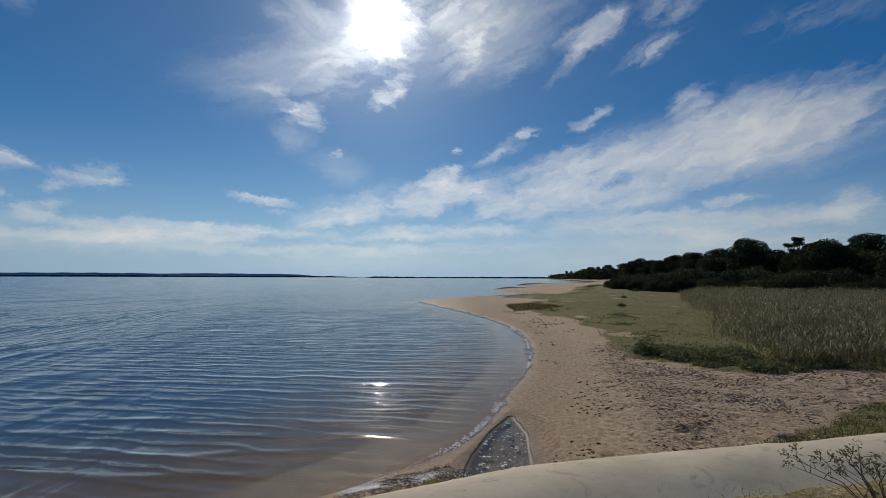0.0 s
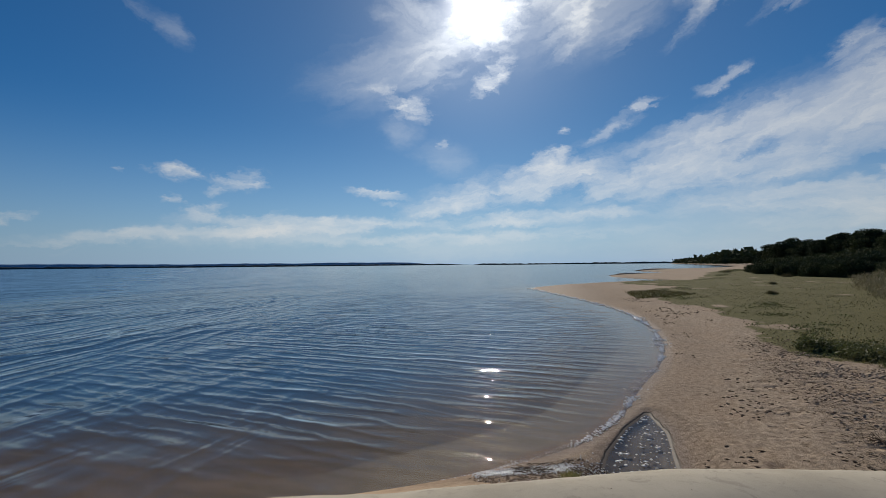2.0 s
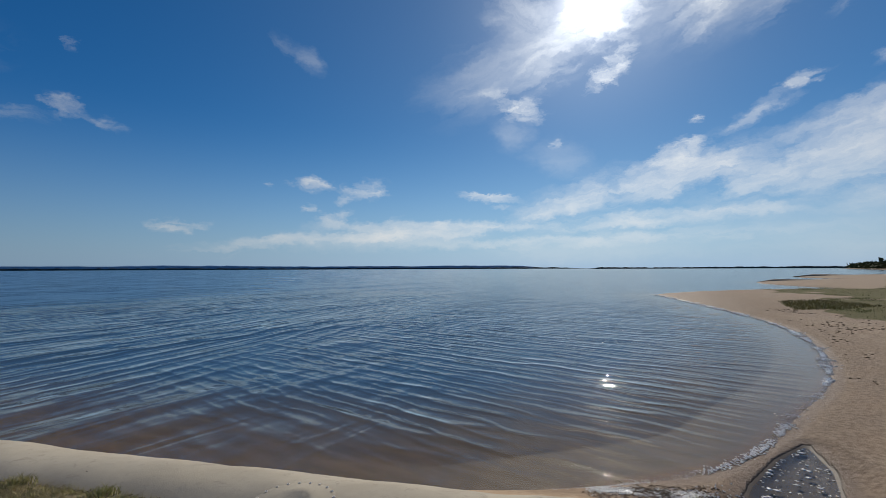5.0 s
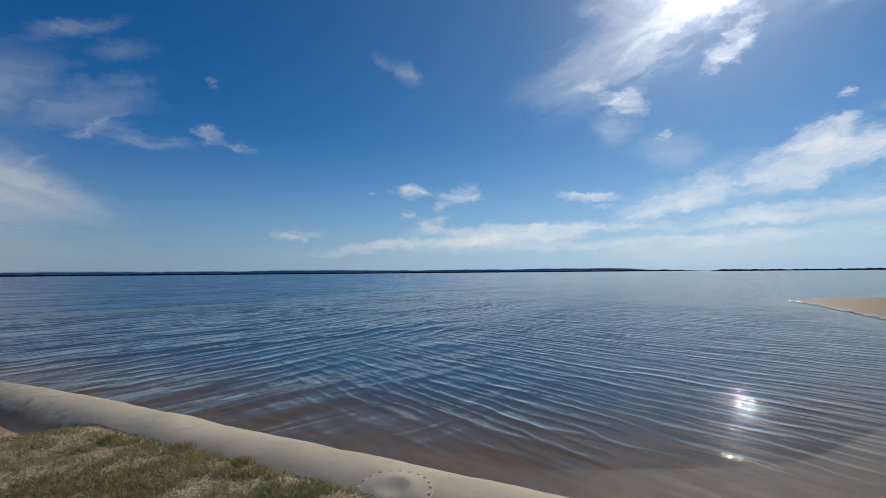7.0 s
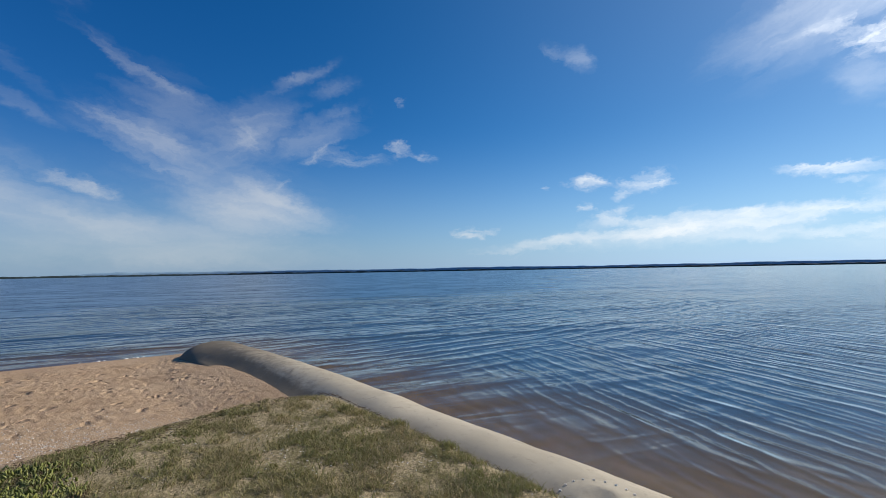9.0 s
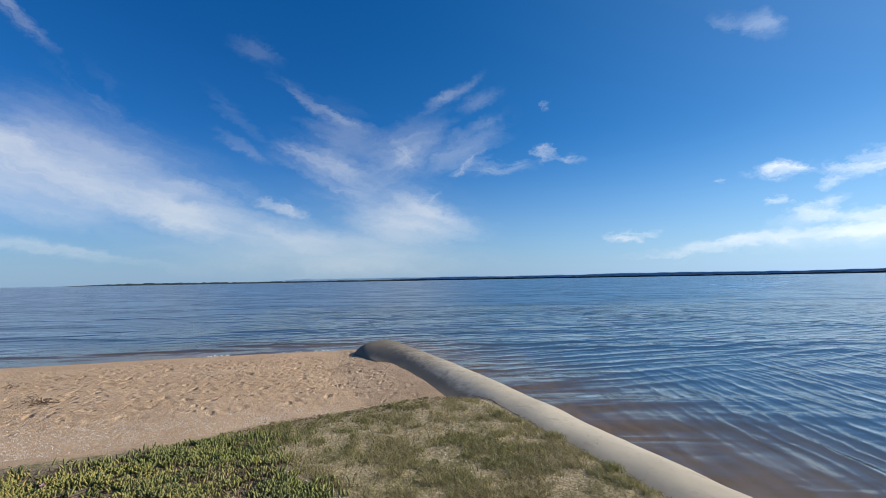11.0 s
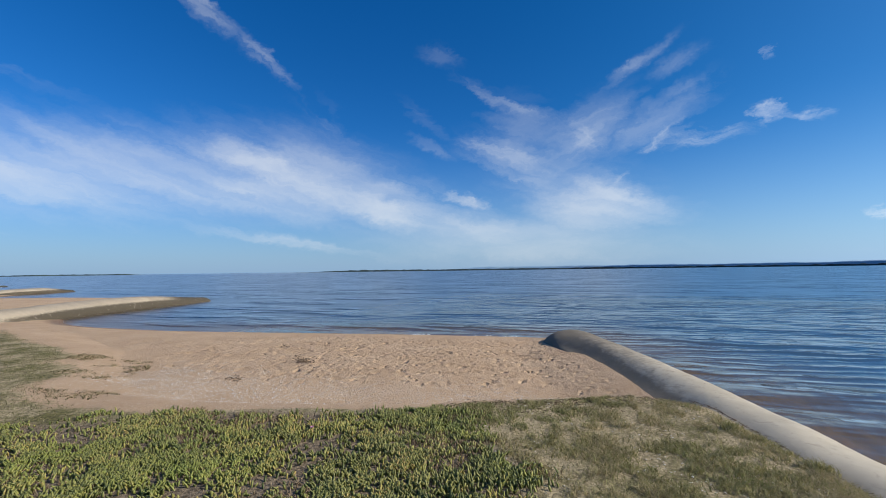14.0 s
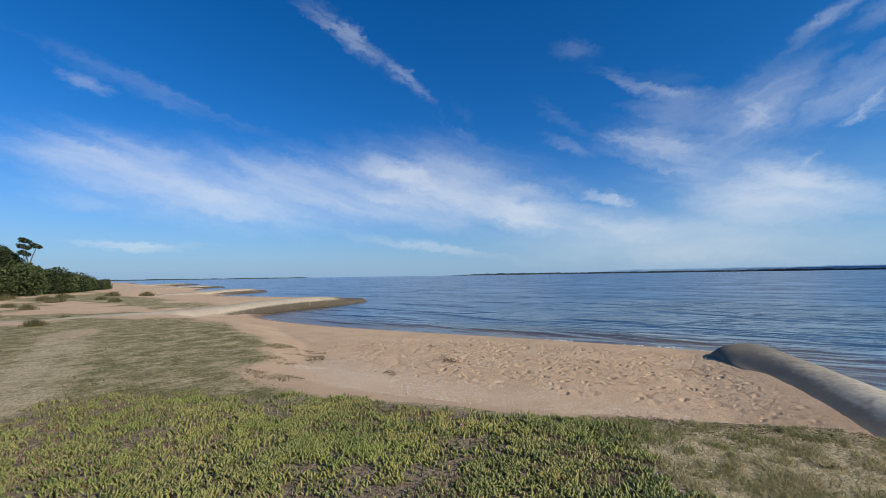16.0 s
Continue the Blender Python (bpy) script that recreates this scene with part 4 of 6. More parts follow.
# ---- the sand-filled tubes ----
def build_tube(line, half, crest, foot, label, seed, dense=0.06, droop=0.0, dark=0.0):
    """A long sand-filled bag along a line: flattened round section, sagging crest, rounded outer end."""
    p = np.array(line, float)
    seg = np.r_[0, np.cumsum(np.hypot(*np.diff(p, axis=0).T))]
    total = seg[-1]
    s = np.arange(0, total - half, max(dense, total / 400))
    tail = total - half + half * np.sin(np.linspace(0, math.pi / 2, 14))
    s = np.r_[s, tail]
    cx, cy = np.interp(s, seg, p[:, 0]), np.interp(s, seg, p[:, 1])
    tx, ty = np.gradient(cx, s), np.gradient(cy, s)
    tl = np.hypot(tx, ty)
    nx, ny = -ty / tl, tx / tl
    cap = np.sqrt(np.clip(1 - np.clip((s - (total - half)) / half, 0, 1) ** 2, 0.0004, 1))
    angles = np.linspace(-0.35 * math.pi, 1.35 * math.pi, 44)
    c, z = np.cos(angles), np.sin(angles)
    across, up = c, z
    wob = 1 + 0.02 * (fractal(s * 0.5, s * 0 + seed, seed) - 0.5) * 2
    rise = 0.025 * (fractal(s * 0.4, s * 0 + 3.3, seed + 5) - 0.5) * 2
    outer = step(s, 0.55 * total, total)
    a = half * cap * wob * (1 - 0.35 * outer * (droop > 0))
    b = (crest - foot) / 2 * cap**0.8
    mid = (crest + foot) / 2
    sx, sa = np.meshgrid(s, angles, indexing="ij")
    lump = 0.022 * (fractal(sx * 1.3, sa * 1.5, seed + 2) - 0.5) * 2 + 0.008 * (fractal(sx * 6, sa * 5, seed + 8) - 0.5)
    x = cx[:, None] + nx[:, None] * (a[:, None] + lump) * across
    y = cy[:, None] + ny[:, None] * (a[:, None] + lump) * across
    zz = mid + (b[:, None] + lump) * up + (rise - 0.9 * step(-s, -2.5, 0) - droop * outer + (dark > 0) * (0.10 * step(s, 0.4 * total, 0.7 * total) - 0.42 * step(s, 0.74 * total, total) - 0.08 * (1 - step(s, 0.2 * total, 0.6 * total))))[:, None]
    if dark == 0:
        out = a[:, None] * across
        flank = crest - (0.055 + 0.06 * step(s, 0.38 * total, 0.58 * total))[:, None] * (1 - np.cos(math.pi * np.clip(out / 0.70, 0, 1))) - 1.5 * np.maximum(out - 0.70, 0)
        flank = mid + (flank - mid) * (cap**0.8)[:, None] + lump * up + (rise - 0.9 * step(-s, -2.5, 0))[:, None]
        flare = 1 - step(s, total - 2.6, total - 0.9)[:, None]
        zz = np.where((across > 0) & (up > 0), flank * flare + zz * (1 - flare), zz)
    rows, cols = x.shape
    index = np.arange(rows * cols).reshape(rows, cols)
    faces = np.stack([index[:-1, :-1], index[:-1, 1:], index[1:, 1:], index[1:, :-1]], -1).reshape(-1, 4)
    me = mesh_of("tube", np.stack([x, y, zz], -1), faces[:, ::-1], TUBE_WET if dark > 0 else TUBE, True)
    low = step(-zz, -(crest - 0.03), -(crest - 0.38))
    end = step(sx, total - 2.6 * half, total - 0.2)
    grime_dark = np.clip(0.2 + 0.30 * step(sx, 0.62 * total, 0.9 * total) * (dark == 0) + 0.22 * (dark > 0) + 0.35 * low * step(sx, 0.35 * total, 0.7 * total) + 0.2 * low + 0.6 * end + dark * (low * step(sx, 0.45 * total, 0.75 * total) + 0.9 * step(sx, 0.5 * total, 0.9 * total)), 0, 1)
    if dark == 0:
        # darker down the sand-side flank and towards the outer end
        grime_dark = np.clip(grime_dark + 0.75 * step(across, 0.20, 0.72) * step(sx, 0.42 * total, 0.66 * total) + 0.2 * step(sx, 0.72 * total, 0.95 * total), 0, 1)
    else:
        grime_dark = np.clip(0.12 + 0.85 * step(-up, -0.72, -0.30) * step(sx, 0.35 * total, 0.55 * total) + 0.9 * step(sx, 0.74 * total, 0.95 * total), 0, 1)
    attribute(me, "grime_dark", grime_dark.ravel())
    ob = new("tube_groyne")
    part("bag", me, ob)
    return tagged(ob, label, "groyne", "tube groynes along the shore")


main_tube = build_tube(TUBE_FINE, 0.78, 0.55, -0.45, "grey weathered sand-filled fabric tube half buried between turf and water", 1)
for line, half, crest, label in (
    ([(4.0, -25.0), (0.5, -24.7), (-3.5, -24.6), (-6.5, -24.8), (-9.5, -25.6), (-13.0, -27.4), (-17.5, -28.7), (-22.6, -30.3)], 0.95, 0.66, "pale sand-filled fabric tube with dark wet outer end"),
    ([(-12.0, -58.0), (-18.4, -61.0), (-24.0, -63.0), (-30.0, -66.0)], 1.0, 0.58, "dark wet sand-filled fabric tube far along the shore"),
    ([(-14.0, -93.0), (-22.0, -99.0), (-30.0, -105.0), (-39.3, -110.5)], 1.1, 0.6, "dark wet sand-filled fabric tube far along the shore"),
    ([(17.0, 85.0), (13.0, 83.0), (9.0, 80.5), (4.0, 76.5)], 0.8, 0.36, "dark wet sand-filled fabric tube beyond the sand spit"),
    ([(33.0, 137.0), (26.0, 133.0), (20.0, 128.5), (13.6, 122.5)], 0.9, 0.48, "dark wet sand-filled fabric tube beyond the sand spit"),
    ([(-20.0, -150.0), (-34.0, -160.0), (-52.0, -172.0)], 1.2, 0.7, "dark wet sand-filled fabric tube far along the shore"),
):
    build_tube(spline(line, 10), half, crest, -0.6, label, 7, 0.15, 0.01, 0.9)


PORT = (-2.655, 2.155, 0.30)


def build_fill_port(tube):
    """The round sewn patch on the bag, with eyelets round its rim."""
    cx, cy, radius = PORT
    rows, cols = 9, 40
    rad = np.linspace(0, 1, rows)[:, None] * radius
    ang = np.linspace(0, 2 * math.pi, cols, endpoint=False)[None, :]
    x, y = cx + rad * np.cos(ang), cy + rad * np.sin(ang)
    p = np.array(TUBE_FINE)
    off = to_line(x, y, p)
    z = 0.05 + 0.5 * np.sqrt(np.clip(1 - (off / 0.78) ** 2, 0, 1))
    q = rad / radius
    z = z + 0.014 + 0.022 * np.exp(-((q - 0.45) ** 2) * 18) * (0.5 + fractal(x * 5, y * 5, 77)) - 0.010 * step(q, 0.85, 1.0)
    index = np.arange(rows * cols).reshape(rows, cols)
    nxt = np.roll(index, -1, axis=1)
    faces = np.stack([index[:-1], index[1:], nxt[1:], nxt[:-1]], -1).reshape(-1, 4)
    me = mesh_of("fill_port", np.stack([x, y, z], -1), faces, TUBE, True)
    # patch a little darker inside its raised ring
    attribute(me, "grime_dark", np.full(rows * cols, 0.12) + 0.25 * (q < 0.5).repeat(cols, 1).ravel())
    port = part("fill_port", me, tube, "round sewn fabric patch")
    rings = 22
    ring = []
    for a in range(10):
        for c in range(6):
            t, u = 2 * math.pi * a / 10, 2 * math.pi * c / 6
            w = 0.008 + 0.0035 * math.cos(u)
            ring.append((w * math.cos(t), w * math.sin(t), 0.003 * math.sin(u)))
    k = np.arange(60).reshape(10, 6)
    quads = np.stack([k, np.roll(k, -1, 0), np.roll(np.roll(k, -1, 0), -1, 1), np.roll(k, -1, 1)], -1).reshape(-1, 4)
    eyelet = mesh_of("eyelet", ring, quads, SHELL, True)
    for j in range(rings):
        a = 2 * math.pi * j / rings
        x, y = cx + 0.93 * radius * math.cos(a), cy + 0.93 * radius * math.sin(a)
        off = float(to_line(np.array([x]), np.array([y]), p)[0])
        ob = part("eyelet", eyelet, port)
        ob.location = (x, y, 0.05 + 0.5 * math.sqrt(max(0.0, 1 - (off / 0.78) ** 2)) + 0.015)


build_fill_port(main_tube)


# ---- leaves, blades and plants ----
def scatter(polygon, count, seed, keep=None):
    """Random places inside a polygon; keep(x, y) gives the chance of each."""
    r = rng(seed)
    low, high = polygon.min(0), polygon.max(0)
    out = np.zeros((0, 2))
    for _ in range(40):
        p = r.uniform(low, high, (count * 2, 2))
        ok = inside(p[:, 0], p[:, 1], polygon)
        if keep is not None:
            ok &= r.uniform(0, 1, len(p)) < keep(p[:, 0], p[:, 1])
        out = np.vstack([out, p[ok]])
        if len(out) >= count:
            break
    return out[:count]


def blades(name, places, z, tall, wide, lean, material, seed, bend=0.5):
    """Flat tapering blades, each bent once."""
    r = rng(seed)
    n = len(places)
    turn, tip = r.uniform(0, 2 * math.pi, n), r.uniform(0, 2 * math.pi, n)
    tall = tall * r.uniform(0.55, 1.25, n)
    side = np.stack([np.cos(turn), np.sin(turn), 0 * turn], -1) * (wide * r.uniform(0.7, 1.3, n))[:, None] / 2
    out = np.stack([np.cos(tip), np.sin(tip), 0 * tip], -1) * (tall * lean * r.uniform(0.2, 1.3, n))[:, None]
    base = np.column_stack([places, z])
    up = np.array([0, 0, 1.0])
    mid = base + out * 0.35 + up * (tall * 0.6)[:, None]
    end = base + out + up * (tall * (1 - bend * 0.2))[:, None]
    v = np.stack([base - side, base + side, mid + side * 0.75, mid - side * 0.75, end], 1).reshape(-1, 3)
    k = np.arange(n)[:, None] * 5
    return mesh_of(name, v, [k + [[0, 1, 2, 3]], k + [[3, 2, 4]]], material)


def fleshy_leaves(name, places, z, tall, wide, material, seed):
    """Plump upright three-sided leaves."""
    r = rng(seed)
    n = len(places)
    turn, tip = r.uniform(0, 2 * math.pi, n), r.uniform(0, 2 * math.pi, n)
    tall = tall * r.uniform(0.5, 1.2, n)
    out = np.stack([np.cos(tip), np.sin(tip), 0 * tip], -1) * (tall * r.uniform(0.05, 1.0, n))[:, None]
    base = np.column_stack([places, z])
    up = np.array([0, 0, 1.0])
    rings = []
    for level, girth in ((0.0, 0.7), (0.6, 1.0), (0.92, 0.6)):
        for corner in range(3):
            a = turn + corner * 2 * math.pi / 3
            rim = np.stack([np.cos(a), np.sin(a), 0 * a], -1) * wide * girth / 2
            rings.append(base + out * level**1.5 + up * (tall * level)[:, None] + rim)
    v = np.stack([*rings, base + out + up * tall[:, None]], 1).reshape(-1, 3)
    k = np.arange(n)[:, None, None] * 10
    quads = (k + np.array([[0, 1, 4, 3], [1, 2, 5, 4], [2, 0, 3, 5], [3, 4, 7, 6], [4, 5, 8, 7], [5, 3, 6, 8]])).reshape(-1, 4)
    tris = (k + np.array([[6, 7, 9], [7, 8, 9], [8, 6, 9]])).reshape(-1, 3)
    return mesh_of(name, v, [quads, tris], material, True)


def leaf_cloud(name, lobes, count, size, material, seed, shell=0.55):
    """Small folded leaves about lobes (x, y, z, rx, ry, rz), most of them near the outside."""
    r = rng(seed)
    lobes = np.array(lobes, float)
    weight = (lobes[:, 3] * lobes[:, 4] + lobes[:, 4] * lobes[:, 5]) ** 1.0
    pick = r.choice(len(lobes), count, p=weight / weight.sum())
    d = r.normal(0, 1, (count, 3))
    d /= np.linalg.norm(d, axis=1)[:, None]
    far = shell + (1.08 - shell) * r.uniform(0, 1, count) ** 0.6
    far *= 0.82 + 0.36 * fractal(d[:, 0] * 3 + pick, d[:, 1] * 3 + d[:, 2] * 2, seed)
    p = lobes[pick, :3] + d * lobes[pick, 3:] * far[:, None]
    a, b = r.normal(0, 1, (count, 3)), r.normal(0, 1, (count, 3))
    a /= np.linalg.norm(a, axis=1)[:, None]
    b -= a * (a * b).sum(1)[:, None]
    b /= np.linalg.norm(b, axis=1)[:, None]
    s = size * r.uniform(0.5, 1.3, count)[:, None]
    v = np.stack([p - a * s, p + b * s * 0.45, p + a * s, p - b * s * 0.45], 1).reshape(-1, 3)
    k = np.arange(count)[:, None] * 4
    return mesh_of(name, v, [k + [[0, 1, 2]], k + [[0, 2, 3]]], material)


def limb_tree(name, lines, material, sides=6):
    """Tapering round limbs along lines of (x, y, z, radius)."""
    verts, faces = [], []
    for line in lines:
        line = np.array(line, float)
        first = len(verts)
        for k, (x, y, z, rad) in enumerate(line):
            ahead = line[min(k + 1, len(line) - 1), :3] - line[max(k - 1, 0), :3]
            ahead = Vector(ahead).normalized()
            a = ahead.orthogonal().normalized()
            b = ahead.cross(a)
            for q in range(sides):
                t = 2 * math.pi * q / sides
                verts.append(Vector((x, y, z)) + (a * math.cos(t) + b * math.sin(t)) * rad)
        for k in range(len(line) - 1):
            for q in range(sides):
                o, w = first + k * sides, (q + 1) % sides
                faces.append((o + q, o + w, o + sides + w, o + sides + q))
    return mesh_of(name, verts, np.array(faces), material, True)


def build_tree(kind_name, tall, spread, leaves, leaf, material, seed, bare=0.25, label="", group=""):
    """A tree that stands at the origin: a forked trunk and a crown of several lobes."""
    r = rng(seed)
    ob = new(kind_name)
    lines, lobes = [], []
    lean = r.uniform(-0.12, 0.12, 2) * tall
    lines.append([(0, 0, -0.3, 0.035 * tall), (lean[0] * 0.4, lean[1] * 0.4, tall * 0.3, 0.026 * tall), (lean[0], lean[1], tall * 0.6, 0.016 * tall)])
    for k in range(7):
        a = k * 2.4 + r.uniform(-0.4, 0.4)
        reach = spread * r.uniform(0.25, 0.72)
        top = tall * r.uniform(0.50, 0.86)
        x, y = lean[0] + math.cos(a) * reach, lean[1] + math.sin(a) * reach
        lines.append([(lean[0] * 0.5, lean[1] * 0.5, tall * bare * 1.2, 0.013 * tall), ((x + lean[0]) / 2.2, (y + lean[1]) / 2.2, (top + tall * bare) / 2, 0.009 * tall), (x, y, top, 0.003 * tall)])
        w = spread * r.uniform(0.28, 0.45)
        lobes.append((x, y, top, w, w, tall * r.uniform(0.10, 0.17)))
        lobes.append((x * 1.1, y * 1.1, top * 0.66, w * 0.95, w * 0.95, tall * 0.18))
    lobes.append((lean[0], lean[1], tall * 0.86, spread * 0.42, spread * 0.42, tall * 0.13))
    part("trunk", limb_tree("trunk", lines, BARK), ob)
    part("crown", leaf_cloud("crown", lobes, leaves, leaf, material, seed), ob)
    return tagged(ob, label, "tree", group)


def build_shrub(tall, spread, leaves, leaf, material, seed, label, group, kind_name="shrub"):
    r = rng(seed)
    ob = new(kind_name)
    lines, lobes = [], []
    for k in range(6):
        a = k * 1.05 + r.uniform(-0.3, 0.3)
        reach = spread * r.uniform(0.2, 0.62)
        x, y, z = math.cos(a) * reach, math.sin(a) * reach, tall * r.uniform(0.45, 0.78)
        lines.append([(0, 0, -0.1, 0.02 * tall), (x * 0.5, y * 0.5, z * 0.6, 0.012 * tall), (x, y, z, 0.004 * tall)])
        lobes.append((x, y, z * 0.8, spread * 0.42, spread * 0.42, tall * 0.27))
        lobes.append((x * 1.15, y * 1.15, tall * 0.25, spread * 0.36, spread * 0.36, tall * 0.24))
    part("stem", limb_tree("stem", lines, BARK, 5), ob)
    part("foliage", leaf_cloud("foliage", lobes, leaves, leaf, material, seed, 0.35), ob)
    return tagged(ob, label, "shrub", group)


def stand(ob, x, y, turn=0.0, sink=0.0, size=1.0):
    """Put a thing on the ground."""
    ob.matrix_basis = pose(x, y, float(height_at(x, y)[0]) - sink, 0, 0, turn) @ Matrix.Scale(size, 4)
    return ob


def planted(models, spots, seed, sink=0.1):
    """The models stand at the first spots, and copies of them at the rest."""
    r = rng(seed)
    for k, (x, y, size) in enumerate(spots):
        turn = r.uniform(0, 360)
        m = models[k % len(models)]
        if k < len(models):
            stand(m, x, y, turn, sink, size)
        else:
            c = copy_thing(m, Matrix())
            stand(c, x, y, turn, sink, size)


def along(line, count, spread, low, high, seed):
    """Spots along a line, strewn to both sides, with a size each."""
    r = rng(seed)
    p = np.array(line, float)
    seg = np.r_[0, np.cumsum(np.hypot(*np.diff(p, axis=0).T))]
    s = (np.arange(count) + r.uniform(0.1, 0.9, count)) / count * seg[-1]
    x, y = np.interp(s, seg, p[:, 0]), np.interp(s, seg, p[:, 1])
    return [(float(a + r.normal(0, spread)), float(b + r.normal(0, spread)), float(r.uniform(low, high))) for a, b in zip(x, y)]


# ---- far shores ----
def build_ridge(name, az0, az1, far, tall, rough, material, label, seed, count=500, deep=120.0, ends=0.06):
    """A long low land with an uneven wooded outline, from one bearing to another."""
    t = np.linspace(0, 1, count)
    az = np.radians(az0 + (az1 - az0) * t)
    fade = step(t, 0, ends) * step(1 - t, 0, ends)
    h = tall * (0.55 + 0.45 * fractal(t * 9, t * 0 + seed, seed, 3)) + rough * (fractal(t * count / 3.5, t * 0 + 7, seed + 3, 3) - 0.3)
    h = np.maximum(h * fade, 0.4)
    rows = []
    for k, up in ((0.0, -5.0), (0.0, 0.75), (0.3, 1.0), (0.8, 0.9), (1.0, -5.0)):
        d = far + deep * k
        z = np.full(count, up) if up < 0 else h * up
        rows.append(np.stack([-np.sin(az) * d, np.cos(az) * d, z], -1))
    v = np.stack(rows)
    index = np.arange(v.shape[0] * count).reshape(v.shape[0], count)
    faces = np.stack([index[:-1, :-1], index[:-1, 1:], index[1:, 1:], index[1:, :-1]], -1).reshape(-1, 4)
    tagged(new(name, mesh_of(name, v, faces, material)), label, "backdrop", kind="structure")


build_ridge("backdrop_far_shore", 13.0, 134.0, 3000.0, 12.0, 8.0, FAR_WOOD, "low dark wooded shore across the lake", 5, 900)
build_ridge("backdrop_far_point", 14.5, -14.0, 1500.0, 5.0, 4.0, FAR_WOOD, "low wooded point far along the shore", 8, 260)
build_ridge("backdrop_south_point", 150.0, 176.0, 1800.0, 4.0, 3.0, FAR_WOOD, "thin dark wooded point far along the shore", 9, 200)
build_ridge("backdrop_hills", 16.0, 118.0, 4200.0, 42.0, 10.0, FAR_HILL, "far hills in painted pale blue haze beyond the lake", 12, 300, 150.0, 0.1)

# ---- woods ----
tree_models = [
    build_tree("tree", 8.5, 4.4, 13000, 0.22, DARK_LEAF, 31, label="dark spreading coastal tree with dense evergreen crown", group="coastal trees"),
    build_tree("tree", 7.6, 4.0, 12000, 0.21, DARK_LEAF, 32, label="dark spreading coastal tree with dense evergreen crown", group="coastal trees"),
    build_tree("tree", 9.6, 4.6, 10500, 0.22, DARK_LEAF, 33, 0.4, label="tall dark coastal tree with open ragged crown", group="coastal trees"),
    build_tree("tree", 6.6, 4.2, 12000, 0.20, SCRUB, 34, 0.15, label="green rounded coastal tree with crown near the ground", group="coastal trees"),
]
shrub_models = [
    build_shrub(3.4, 2.8, 6500, 0.135, SCRUB, 41, "dense green coastal shrub beside the sand", "coastal shrubs"),
    build_shrub(2.6, 2.4, 5500, 0.125, SCRUB, 42, "dense green coastal shrub beside the sand", "coastal shrubs"),
    build_shrub(3.0, 2.6, 6000, 0.135, DARK_LEAF, 43, "dense dark coastal shrub beside the sand", "coastal shrubs"),
]
spots = along([(50, 40), (48, 56), (50, 74)], 12, 2.0, 0.62, 0.78, 51)
spots += along([(56, 40), (56, 60), (60, 84)], 10, 2.5, 0.72, 0.9, 50)
spots += along([(50, 76), (54, 98), (60, 128), (64, 160), (69, 192)], 26, 2.5, 0.82, 1.0, 52)
spots += along([(60, 86), (66, 112), (74, 150), (80, 190)], 18, 3.0, 0.8, 1.0, 49)
spots += along([(80, 200), (90, 255), (100, 315), (114, 400)], 22, 6.0, 0.45, 0.7, 53)
spots += [(1.6, -71.5, 0.78), (3.6, -73, 0.85), (-0.3, -74, 0.66)]
spots += along([(5, -80), (14, -76), (30, -72)], 10, 2.0, 0.65, 0.85, 54)
spots += along([(58, 44), (57, 66), (64, 100), (76, 150)], 14, 2.5, 0.75, 0.95, 48)
planted(tree_models, spots, 55)
spots = along([(43, 40), (43, 52), (45, 70), (51, 95), (58, 130), (68, 178)], 34, 1.5, 0.7, 1.1, 56)
spots += along([(38, 28), (40, 37), (44, 46)], 10, 1.5, 0.9, 1.2, 57)
spots += along([(34, 34), (30, 42), (28, 50), (26, 57), (25.5, 64), (26, 76)], 26, 1.2, 0.55, 0.85, 60)
spots += along([(42, 42), (36, 52), (34, 64), (35, 84), (40, 108)], 30, 1.6, 0.8, 1.15, 61)
spots += along([(26, -64), (8, -68), (2, -71)], 14, 1.6, 0.9, 1.3, 58)
spots += [(-0.8, -71, 1.6), (-2.2, -74, 1.5), (-4.0, -77, 1.4), (-5.2, -80, 1.35), (-6.6, -83.5, 1.25), (-7.6, -87, 1.2), (-9.2, -90.5, 1.1), (-10.6, -94, 1.0), (-12.2, -98, 0.9), (-13.8, -102, 0.75), (-15.4, -106, 0.6), (-2.0, -80, 1.5), (-4.5, -86, 1.3), (-7.5, -93, 1.1), (0.5, -76, 1.6), (-10.5, -99, 0.9)]
planted(shrub_models, spots, 59)


def build_gum():
    """A thin tree with a few bent bare limbs and small flat crowns at their ends."""
    ob = new("tree")
    lines = [[(0, 0, -0.3, 0.16), (0.15, 0, 2.0, 0.12), (-0.1, 0.1, 3.6, 0.10)]]
    lobes = []
    for x, y, z in ((-0.7, 0.2, 6.2), (0.15, -0.3, 6.8), (0.85, 0.3, 6.0), (0.5, 0.0, 5.2)):
        lines.append([(-0.1, 0.1, 3.5, 0.09), (x * 0.35 - 0.1, y * 0.5, 4.6, 0.065), (x * 0.95, y, z - 0.5, 0.045), (x, y, z, 0.02)])
        lobes += [(x, y, z, 0.55, 0.55, 0.26), (x + 0.35, y, z + 0.2, 0.38, 0.38, 0.2), (x - 0.35, y + 0.2, z - 0.15, 0.34, 0.34, 0.2)]
    part("trunk", limb_tree("trunk", lines, BARK), ob)
    part("crown", leaf_cloud("crown", lobes, 1300, 0.13, DARK_LEAF, 36, 0.2), ob)
    tagged(ob, "thin bare-limbed tree with small flat crowns above scrub", "tree", "coastal trees")
    stand(ob, -3.0, -72.5, 40.0, 0.1)
    for x, y, turn, size in ((52, 70, 100, 1.15), (57, 76, 300, 1.2)):
        stand(copy_thing(ob, Matrix()), x, y, turn, 0.1, size)


